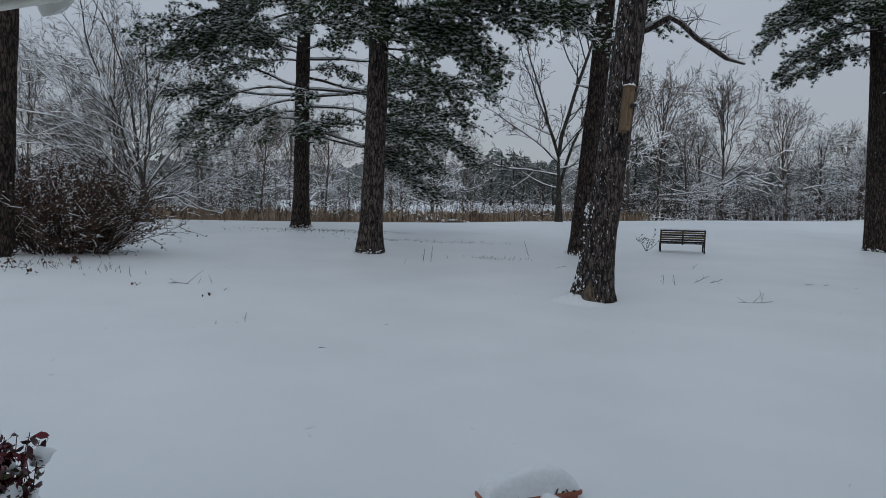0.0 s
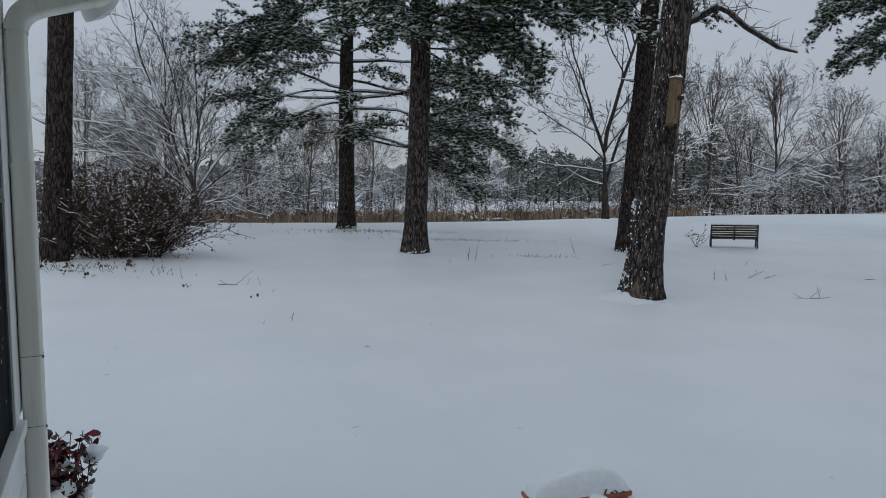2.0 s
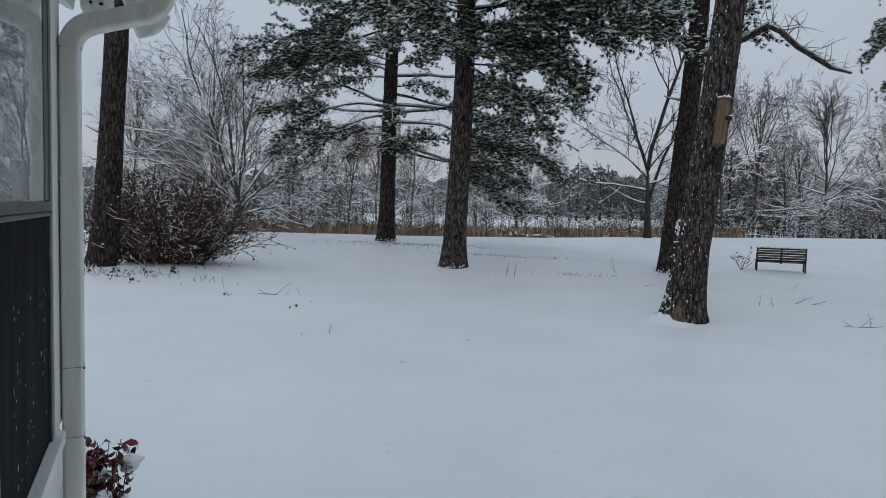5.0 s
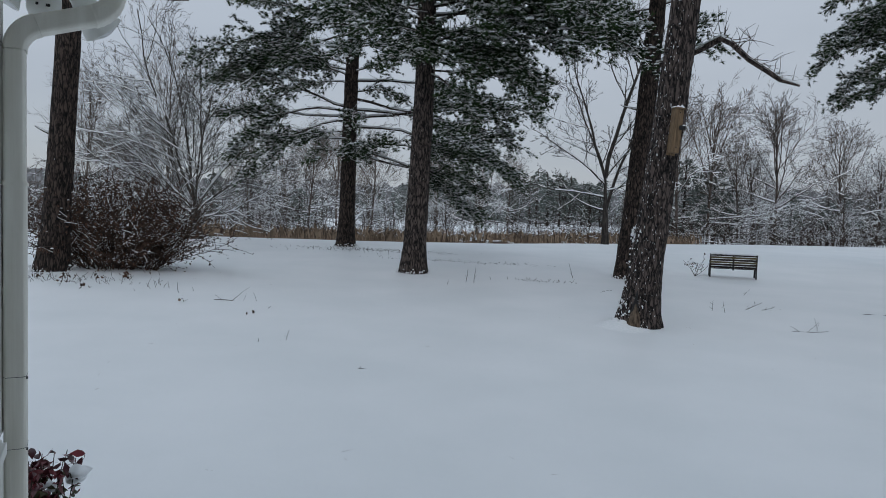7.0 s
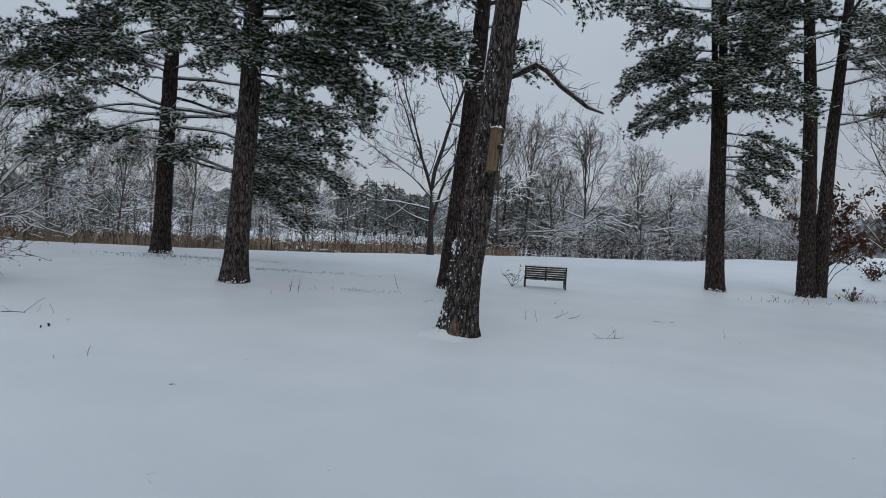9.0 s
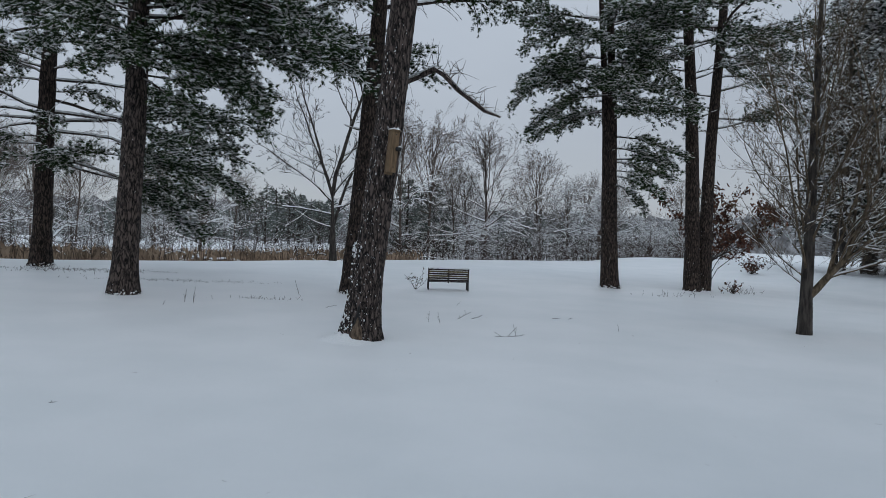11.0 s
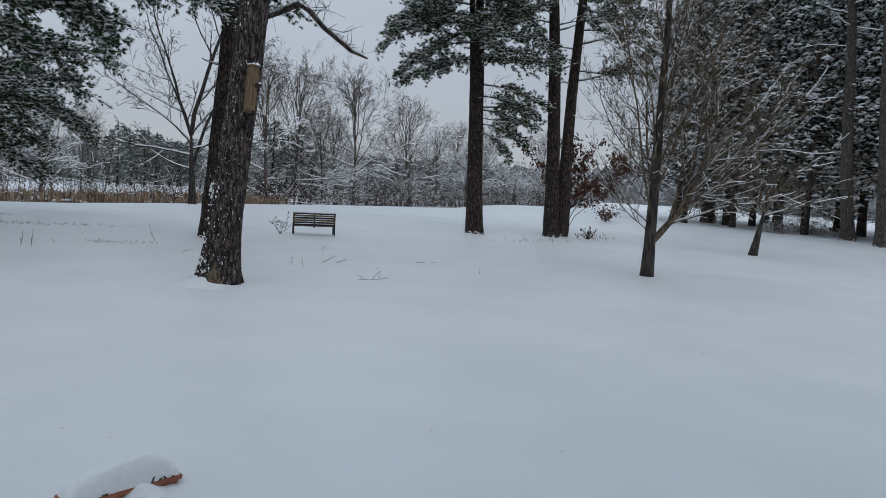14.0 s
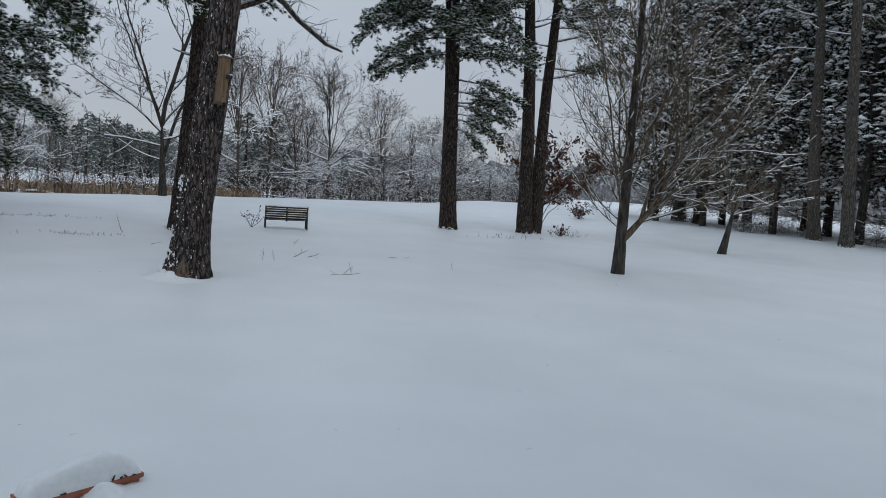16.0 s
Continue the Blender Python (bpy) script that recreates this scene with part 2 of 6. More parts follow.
# ---- mesh helpers ----
class Geo:
    """Gathers vertices and faces for one mesh; tubes and snow ridges are made together at the end."""

    def __init__(self):
        self.v, self.f, self.n, self.tubes, self.ridges = [], [], 0, {}, []

    def add(self, verts, faces):
        verts = np.asarray(verts, float).reshape(-1, 3)
        self.v.append(verts)
        self.f.append(np.asarray(faces, int) + self.n)
        self.n += len(verts)

    def flush(self):
        for (count, sides, closed), lines in self.tubes.items():
            pts, rad = np.array([q[0] for q in lines]), np.array([q[1] for q in lines])
            tang, side, over = line_frames(pts)
            if sides == 1:
                turn = (np.arange(len(lines)) * 2.4)[:, None, None]
                flat = (side * np.cos(turn) + over * np.sin(turn)) * rad[..., None] * 1.3
                v = np.stack([pts - flat, pts + flat], 2)
                m, i = np.meshgrid(np.arange(len(lines)), np.arange(count - 1), indexing="ij")
                b = m * count * 2 + i * 2
                self.add(v, np.stack([b, b + 1, b + 3, b + 2], -1).reshape(-1, 4))
                continue
            a = np.arange(sides) * 2 * np.pi / sides
            v = pts[:, :, None] + rad[:, :, None, None] * (np.cos(a)[:, None] * side[:, :, None] + np.sin(a)[:, None] * over[:, :, None])
            m, i, j = np.meshgrid(np.arange(len(lines)), np.arange(count - 1), np.arange(sides), indexing="ij")
            k, b = (j + 1) % sides, m * count * sides
            self.add(v, np.stack([b + i * sides + j, b + i * sides + k, b + (i + 1) * sides + k, b + (i + 1) * sides + j], -1).reshape(-1, 4))
            if closed and sides > 4:
                for r in (0, count - 1):
                    fan = np.concatenate([v[:, r], pts[:, r][:, None]], 1)
                    tri = np.array([(q, (q + 1) % sides, sides) for q in range(sides)])
                    self.add(fan, (tri[None] + (sides + 1) * np.arange(len(lines))[:, None, None]).reshape(-1, 3))
        if self.ridges:
            v = np.array(self.ridges)
            self.add(v, (np.array([(0, 3, 4, 1), (1, 4, 5, 2)])[None] + 6 * np.arange(len(v))[:, None, None]).reshape(-1, 4))
        self.tubes, self.ridges = {}, []

    def filled(self):
        return bool(self.n or self.tubes or self.ridges)

    def mesh(self, name, mat, smooth=True):
        self.flush()
        me = bpy.data.meshes.new(name)
        corners = np.concatenate([f.ravel() for f in self.f])
        totals = np.concatenate([np.full(len(f), f.shape[1]) for f in self.f])
        starts = np.concatenate([[0], np.cumsum(totals)[:-1]])
        verts = np.concatenate(self.v)
        me.vertices.add(len(verts))
        me.vertices.foreach_set("co", verts.astype(np.float32).ravel())
        me.loops.add(len(corners))
        me.loops.foreach_set("vertex_index", corners.astype(np.int32))
        me.polygons.add(len(totals))
        me.polygons.foreach_set("loop_start", starts.astype(np.int32))
        me.polygons.foreach_set("use_smooth", np.full(len(totals), smooth))
        me.materials.append(mat)
        me.update(calc_edges=True)
        return me


def thing(name, label, category, m, group="", kind=""):
    ob = new(name)
    ob.empty_display_size = 0.2
    ob.matrix_basis = m
    return tagged(ob, label, category, group, kind)


LOOSE = ("snow", "needles", "foliage", "stem_tangle", "branchwork", "drip_marks", "crown", "limb")


def part(name, geo, mat, parent, label="", smooth=True):
    """One mesh object under a thing or a part. geo: a Geo, or a bmesh."""
    if isinstance(geo, Geo):
        me = geo.mesh(name, mat, smooth)
    else:
        me = bpy.data.meshes.new(name)
        geo.to_mesh(me)
        geo.free()
        me.materials.append(mat)
        if smooth:
            me.polygons.foreach_set("use_smooth", np.ones(len(me.polygons), bool))
    ob = new(name, me)
    ob.parent = parent
    return tagged(ob, label, kind="stuff" if name in LOOSE else "")


def single(name, geo, mat, m, label, category, group="", kind="", smooth=True):
    """A thing that is one mesh."""
    ob = part(name, geo, mat, None, "", smooth)
    ob.matrix_basis = m
    return tagged(ob, label, category, group, kind)


def block(lo, hi, bevel=0.0, segments=2):
    """A bevelled box between two corners, as a bmesh."""
    bm = bmesh.new()
    bmesh.ops.create_cube(bm, size=1.0)
    lo, hi = Vector(lo), Vector(hi)
    for v in bm.verts:
        v.co = Vector(((lo[i] + hi[i]) / 2 + v.co[i] * (hi[i] - lo[i]) for i in range(3)))
    if bevel:
        bmesh.ops.bevel(bm, geom=bm.edges[:], offset=bevel, segments=segments, affect="EDGES", profile=0.6)
    return bm


def join(*bms):
    """Several bmeshes that make one piece."""
    out = bmesh.new()
    for bm in bms:
        me = bpy.data.meshes.new("piece")
        bm.to_mesh(me)
        bm.free()
        out.from_mesh(me)
        bpy.data.meshes.remove(me)
    return out


def cross_all(a, b):
    return np.stack([a[..., 1] * b[..., 2] - a[..., 2] * b[..., 1], a[..., 2] * b[..., 0] - a[..., 0] * b[..., 2], a[..., 0] * b[..., 1] - a[..., 1] * b[..., 0]], -1)


def line_frames(pts):
    """Tangent, side and upper direction along lines of points, shape (lines, points, 3)."""
    tang = np.empty_like(pts)
    tang[:, 1:-1], tang[:, 0], tang[:, -1] = pts[:, 2:] - pts[:, :-2], pts[:, 1] - pts[:, 0], pts[:, -1] - pts[:, -2]
    tang /= np.linalg.norm(tang, axis=2)[..., None] + 1e-9
    flat = np.abs(tang[:, :, 2]).mean(1) < 0.8
    ref = np.where(flat[:, None, None], np.array([0, 0, 1.0]), np.array([0, 1.0, 0])) * np.ones_like(pts)
    side = cross_all(tang, ref)
    side /= np.linalg.norm(side, axis=2)[..., None] + 1e-9
    return tang, side, cross_all(side, tang)


def sweep(geo, pts, radii, sides=6, closed=True, square=0.0):
    """A tube along a line of points. square: towards a rounded rectangle."""
    pts = np.asarray(pts, float)
    radii = np.broadcast_to(np.asarray(radii, float), (len(pts),))
    if not square:
        geo.tubes.setdefault((len(pts), sides, closed), []).append((pts, radii))
        return
    tang, side, over = (q[0] for q in line_frames(pts[None]))
    a = np.arange(sides) * 2 * np.pi / sides + np.pi / sides
    c, s = np.cos(a), np.sin(a)
    k = (np.abs(c) ** (2 / (1 - square)) + np.abs(s) ** (2 / (1 - square))) ** (-(1 - square) / 2)
    v = pts[:, None] + radii[:, None, None] * ((c * k)[None, :, None] * side[:, None] + (s * k)[None, :, None] * over[:, None])
    i, j = np.meshgrid(np.arange(len(pts) - 1), np.arange(sides), indexing="ij")
    k2 = (j + 1) % sides
    geo.add(v, np.stack([i * sides + j, i * sides + k2, (i + 1) * sides + k2, (i + 1) * sides + j], -1).reshape(-1, 4))


def snow_line(geo, pts, radii, rng, thick=1.0, keep=0.85):
    """A ridge of snow that lies along the upper side of a branch."""
    prev = None
    rr = [float(r) for r in radii]
    chance = rng.random(len(pts))
    lift = rng.uniform(0.7, 1.2, len(pts))
    for i in range(len(pts)):
        j = min(i, len(pts) - 2)
        dx, dy, dz = (float(pts[j + 1][q] - pts[j][q]) for q in range(3))
        ln = math.sqrt(dx * dx + dy * dy) + 1e-9
        sx, sy = dy / ln * (rr[i] * 0.95 + 0.003), -dx / ln * (rr[i] * 0.95 + 0.003)
        x, y, z = (float(q) for q in pts[i])
        h = (rr[i] * 0.7 + 0.012) * thick * lift[i]
        here = [(x + sx, y + sy, z + rr[i] * 0.25), (x, y, z + rr[i] + h), (x - sx, y - sy, z + rr[i] * 0.25)]
        if prev is not None and not steep and chance[i] < keep:
            geo.ridges.append(prev + here)
        steep = abs(dz) > 2.0 * ln
        prev = here


OCTA_V = np.array([(1, 0, -0.4), (0.5, 0.87, -0.3), (-0.5, 0.87, -0.4), (-1, 0, -0.3), (-0.5, -0.87, -0.4), (0.5, -0.87, -0.3), (0, 0, 0.8)])
OCTA_F = np.array([(i, (i + 1) % 6, 6) for i in range(6)])


def blobs(geo, pos, size, rng, flat=0.55):
    """Small uneven lumps of snow."""
    pos, size = np.asarray(pos, float), np.asarray(size, float)
    if not len(pos):
        return
    n = len(pos)
    v = OCTA_V[None] * (1 + rng.uniform(-0.35, 0.35, (n, 7, 3)))
    v = v * size[:, None, None] * np.array([1, 1, flat]) * rng.uniform(0.7, 1.4, (n, 1, 3)) + pos[:, None]
    geo.add(v, (OCTA_F[None] + 7 * np.arange(n)[:, None, None]).reshape(-1, 3))


DAB_V = np.array([(0, 0, -1.0)] + [(0.75 * math.cos(k * 1.2566), 0.75 * math.sin(k * 1.2566), -0.55) for k in range(5)] + [(math.cos(k * 1.2566 + 0.6), math.sin(k * 1.2566 + 0.6), 0.15) for k in range(5)] + [(0, 0, 0.9)])
DAB_F = np.array([(0, (k + 1) % 5 + 1, k + 1) for k in range(5)] + [(k + 1, (k + 1) % 5 + 1, k + 6) for k in range(5)] + [((k + 1) % 5 + 1, (k + 1) % 5 + 6, k + 6) for k in range(5)] + [(k + 6, (k + 1) % 5 + 6, 11) for k in range(5)])


def dabs(geo, pos, size, rng, tall=1.4):
    """Closed uneven dabs of snow stuck to an upright face."""
    pos, size = np.asarray(pos, float), np.asarray(size, float)
    if not len(pos):
        return
    n = len(pos)
    v = DAB_V[None] * (1 + rng.uniform(-0.3, 0.3, (n, 12, 3)))
    v = v * size[:, None, None] * np.array([1, 1, tall]) * rng.uniform(0.65, 1.4, (n, 1, 3)) + pos[:, None]
    geo.add(v, (DAB_F[None] + 12 * np.arange(n)[:, None, None]).reshape(-1, 3))


def tufts(geo, pos, way, rng, needles=10, length=0.16, width=0.009, spread=1.15):
    """Bundles of needles: narrow blades fanned round a direction."""
    pos, way = np.asarray(pos, float), np.asarray(way, float)
    if not len(pos):
        return
    n = len(pos)
    way = way / (np.linalg.norm(way, axis=1)[:, None] + 1e-9)
    d = way[:, None] + rng.normal(0, spread * 0.6, (n, needles, 3))
    d /= np.linalg.norm(d, axis=2)[:, :, None] + 1e-9
    ln = length * rng.uniform(0.6, 1.15, (n, needles, 1))
    side = cross_all(d, rng.normal(0, 1, (n, needles, 3)))
    side /= np.linalg.norm(side, axis=2)[:, :, None] + 1e-9
    root = pos[:, None] + rng.normal(0, 0.012, (n, needles, 3))
    v = np.stack([root - side * width, root + side * width, root + d * ln], 2)
    geo.add(v, np.arange(n * needles * 3).reshape(-1, 3))


def leaves(geo, pos, rng, length=0.06, width=0.025, droop=0.3):
    """Curled single leaves."""
    pos = np.asarray(pos, float)
    n = len(pos)
    d = rng.normal(0, 1, (n, 3))
    d[:, 2] -= droop * 2
    d /= np.linalg.norm(d, axis=1)[:, None]
    s = cross_all(d, rng.normal(0, 1, (n, 3)))
    s /= np.linalg.norm(s, axis=1)[:, None]
    up = cross_all(s, d)
    ln = length * rng.uniform(0.6, 1.2, (n, 1))
    w = width * rng.uniform(0.6, 1.2, (n, 1))
    bend = up * ln * rng.uniform(0.1, 0.45, (n, 1))
    v = np.stack([pos, pos + d * ln * 0.4 + s * w + bend * 0.5, pos + d * ln * 0.4 - s * w + bend * 0.5,
                  pos + d * ln * 0.75 + s * w * 0.7 + bend * 0.4, pos + d * ln * 0.75 - s * w * 0.7 + bend * 0.4, pos + d * ln - bend * 0.3], 1)
    geo.add(v, (np.array([(0, 1, 2), (1, 3, 4), (1, 4, 2), (3, 5, 4)])[None] + 6 * np.arange(n)[:, None, None]).reshape(-1, 3))


def unit(v):
    x, y, z = float(v[0]), float(v[1]), float(v[2])
    k = 1 / (math.sqrt(x * x + y * y + z * z) + 1e-9)
    return np.array((x * k, y * k, z * k))


def cross3(a, b):
    return np.array((a[1] * b[2] - a[2] * b[1], a[2] * b[0] - a[0] * b[2], a[0] * b[1] - a[1] * b[0]))


def noise3(x, y, z):
    return noise.noise(Vector((x, y, z)))


# ---- ground ----
def smooth(a, b, x):
    k = min(max((x - a) / (b - a), 0.0), 1.0)
    return k * k * (3 - 2 * k)


def bump_at(x, y, cx, cy, r, h):
    return h * math.exp(-((x - cx) ** 2 + (y - cy) ** 2) / (r * r))


TREE_FEET = [(-8.65, 12.9, 0.5), (-5.59, 24.6, 0.6), (-2.2, 17.15, 0.7), (2.1, 11.2, 0.8), (3.2, 18.7, 0.5), (13.15, 22.55, 0.6), (16.6, 22.1, 0.9), (32.5, 20.8, 0.9), (30.5, 18.0, 0.9)]


def crest_y(x):
    """The line along which the lawn ends and falls away to the marsh."""
    return float(np.interp(x, (-40, -12, -6, 0, 5, 15, 30, 45), (30.0, 27.0, 27.6, 30.0, 33.8, 40.0, 46.0, 52.0)))


def ground_z(x, y):
    """Height of the snow: the lawn climbs gently to a crest, then falls to a level marsh."""
    z = -0.01617 * x + 0.02286 * y
    top = 0.80
    if z > 0.5:
        z = 0.5 + (top - 0.5) * math.tanh((z - 0.5) / (top - 0.5)) if z < 3 else top
    far = math.hypot(x, y)
    if z < -0.4:
        z = -0.4
    w = smooth(0, 9, y - crest_y(x)) * smooth(60, 42, x)
    z += (0.15 - z) * w
    z += 0.38 * smooth(24, 31, x) * smooth(8, 14, y) * smooth(75, 45, y)
    z += bump_at(x, y, -8.0, 12.6, 2.6, 0.16)
    for tx, ty, r in TREE_FEET:
        if abs(tx - x) < 3 and abs(ty - y) < 3:
            z += bump_at(x, y, tx, ty, r, 0.02)
    if far < 90:
        z += 0.02 * noise3(x * 0.22, y * 0.22, 3.1) - bump_at(x, y, 6.5, 21.0, 5.0, 0.06) + 0.012 * noise3(x * 0.9, y * 0.9, 7.7) * smooth(60, 20, far)
        if far < 14:
            z += 0.004 * noise3(x * 4.5, y * 4.5, 1.7)
    return z


def build_ground():
    """One sheet in rings: fine near the camera, coarse towards the horizon."""
    geo = Geo()
    radii = [0.0]
    step = 0.14
    while radii[-1] < 3500:
        r = radii[-1]
        radii.append(r + max(step, r * 0.028 if r < 80 else r * 0.2))
    spokes = 300
    verts = []
    for r in radii[1:]:
        for k in range(spokes):
            a = 2 * math.pi * k / spokes
            x, y = r * math.cos(a), r * math.sin(a) + 1.0
            verts.append((x, y, ground_z(x, y)))
    verts.append((0, 1.0, ground_z(0, 1.0)))
    geo.add(verts, np.zeros((0, 4), int))
    n = len(radii) - 1
    i, j = np.meshgrid(np.arange(n - 1), np.arange(spokes), indexing="ij")
    k2 = (j + 1) % spokes
    geo.f.append(np.stack([i * spokes + j, (i + 1) * spokes + j, (i + 1) * spokes + k2, i * spokes + k2], -1).reshape(-1, 4))
    geo.f.append(np.array([(q, (q + 1) % spokes, n * spokes) for q in range(spokes)]))
    single("ground", geo, SNOW_GROUND, Matrix(), "smooth untouched snow over a gently rising lawn", "snow", kind="structure")


build_ground()


# ---- trees ----
def trunk_mesh(rng, height, r0, r1, lean, sway=0.04, rough=0.10, sides=44, step=0.075, bare_to=7.0):
    """A tapered, flared trunk with furrowed bark. Returns the mesh data and its axis as a function."""
    ph = rng.uniform(0, 6.28, 4)

    def axis(h):
        return np.array([lean[0] * h + sway * math.sin(h * 0.55 + ph[0]) - sway * math.sin(ph[0]), lean[1] * h + sway * math.sin(h * 0.5 + ph[1]) - sway * math.sin(ph[1]), h])

    def radius(h):
        return (r1 * (1 - 0.72 * (max(h, 0) / height) ** 1.2) + (r0 - r1) * math.exp(-max(h, 0) / 0.45))

    geo = Geo()
    hs = [-0.25]
    while hs[-1] < height:
        hs.append(hs[-1] + (step if hs[-1] < bare_to else 0.5))
    seed = rng.uniform(0, 50)
    verts = []
    for h in hs:
        c, r = axis(h), radius(h)
        flare = 0.10 * math.exp(-max(h, 0) / 0.4)
        for k in range(sides):
            a = 2 * math.pi * k / sides
            ca, sa = math.cos(a), math.sin(a)
            ridge = noise3(ca * 3.4 + seed, sa * 3.4, h * 0.8) * 0.6 + noise3(ca * 8 + seed, sa * 8, h * 2.6) * 0.55 + noise3(ca * 15, sa * 15 + seed, h * 7) * 0.3 - 3.0 * max(0.0, 0.16 - abs(noise3(ca * 6 + seed, sa * 6, h * 1.3)))
            rr = r * (1 + rough * ridge + flare * noise3(ca * 1.6 + seed, sa * 1.6, 0))
            verts.append((c[0] + ca * rr, c[1] + sa * rr, c[2]))
    geo.add(verts, np.zeros((0, 4), int))
    n = len(hs)
    i, j = np.meshgrid(np.arange(n - 1), np.arange(sides), indexing="ij")
    k2 = (j + 1) % sides
    geo.f.append(np.stack([i * sides + j, i * sides + k2, (i + 1) * sides + k2, (i + 1) * sides + j], -1).reshape(-1, 4))
    return geo, axis, radius


def curve_line(rng, start, way, length, n, wiggle=0.06, rise=0.0, droop=0.0):
    """A wavering line that starts along way and bends up or down."""
    dx, dy, dz = unit(way)
    x, y, z = (float(q) for q in start)
    jolt = rng.normal(0, wiggle, (n, 3)).tolist()
    pts, step = [(x, y, z)], length / n
    for i in range(n):
        dx, dy, dz = dx + jolt[i][0], dy + jolt[i][1], dz + jolt[i][2] + (rise - droop * 2 * (i + 1) / n) / n
        k = 1 / (math.sqrt(dx * dx + dy * dy + dz * dz) + 1e-9)
        dx, dy, dz = dx * k, dy * k, dz * k
        x, y, z = x + dx * step, y + dy * step, z + dz * step
        pts.append((x, y, z))
    return np.array(pts)


def bough(rng, tree, start, az, length, rise=0.15, droop=0.3, r=0.045, foliage=0.35, dense=1.0, needle=0.125, blade=0.0085,
          mat=None, snowy=0.72, wood=None, needles=15, label=""):
    """One pine bough: a wooden arm with side twigs, needles in tufts and snow lying on it."""
    a = radians(az)
    way = np.array([math.cos(a), math.sin(a), rise])
    line = curve_line(rng, start, way, length, 9, 0.095, 0.0, droop)
    arm, snow = Geo(), Geo()
    rad = np.linspace(r, max(r * 0.22, 0.008), len(line))
    sweep(arm, line, rad, 7)
    snow_line(snow, line, rad, rng, 0.75, 0.8)
    tp, tw = [], []
    if foliage < 1:
        for _ in range(int(length * 3.2)):
            f = rng.uniform(0.12, max(foliage, 0.3) + 0.1) * 9
            i = min(int(f), 8)
            tl = curve_line(rng, line[i] + (line[i + 1] - line[i]) * (f - i), unit(line[i + 1] - line[i]) * 0.6 + rng.normal(0, 0.6, 3), rng.uniform(0.25, 0.9), 4, 0.16, 0, 0.3)
            sweep(arm, tl, np.linspace(0.009, 0.004, 5), 3)
            snow_line(snow, tl, np.linspace(0.009, 0.004, 5), rng, 0.7, 0.45)
        step = 0.10 / dense
        dist = foliage * length
        flip = 1
        while dist < length:
            s = dist / length
            f = s * (len(line) - 1)
            i = min(int(f), len(line) - 2)
            p = line[i] + (line[i + 1] - line[i]) * (f - i)
            d = unit(line[i + 1] - line[i])
            side = unit(cross3(d, (0, 0, 1))) * flip
            flip = -flip
            tl = length * rng.uniform(0.16, 0.34) * (1.15 - 0.75 * s) + 0.22
            tl = min(tl, 1.5)
            tdir = d * rng.uniform(0.5, 0.9) + side * rng.uniform(0.5, 1.0) + np.array([0, 0, rng.uniform(-0.5, 0.45)])
            tline = curve_line(rng, p, tdir, tl, 4, 0.12, 0.15, 0.3)
            trad = np.linspace(max(r * 0.28, 0.009), 0.005, 5)
            sweep(arm, tline, trad, 3)
            snow_line(snow, tline, trad, rng, 0.9, 0.5)
            k = max(2, int(tl / (0.060 / dense ** 0.5)))
            for q in range(k):
                g = (q + rng.uniform(0.2, 1.0)) / k
                if g < 0.12:
                    continue
                e = min(int(g * 4), 3)
                pp = tline[e] + (tline[min(e + 1, 4)] - tline[e]) * (g * 4 - e)
                off = rng.normal(0, 0.075, 3) * np.array([1, 1, 0.7])
                tp.append(pp + off)
                tw.append(unit(tline[min(e + 1, 4)] - tline[e]) * 0.9 + unit(off) * 0.45 + np.array([0, 0, 0.3]))
            dist += step * rng.uniform(0.7, 1.3)
        for _ in range(5):
            tp.append(line[-1] + rng.normal(0, 0.06, 3))
            tw.append(unit(line[-1] - line[-2]) + rng.normal(0, 0.4, 3))
    ob = part("bough", arm, wood or BARK_PINE, tree, label)
    if tp:
        tp, tw = np.array(tp), np.array(tw)
        geo = Geo()
        tufts(geo, tp, tw, rng, needles, needle, blade, 0.85)
        part("needles", geo, mat or NEEDLE, ob, "dark green pine needles in tufts", smooth=False)
        pick = rng.random(len(tp)) < snowy
        blobs(snow, tp[pick] + tw[pick] * needle * 0.3 + np.array([0, 0, 0.03]), rng.uniform(0.020, 0.062, pick.sum()), rng, 0.5)
        big = rng.random(len(tp)) < snowy * 0.12
        blobs(snow, tp[big] + np.array([0, 0, 0.05]), rng.uniform(0.06, 0.11, big.sum()), rng, 0.45)
        more = rng.random(len(tp)) < snowy * 0.7
        blobs(snow, tp[more] + rng.normal(0, 0.06, (more.sum(), 3)), rng.uniform(0.012, 0.026, more.sum()), rng)
    if snow.filled():
        part("snow", snow, SNOW, ob, "white snow resting on the bough")
    return ob


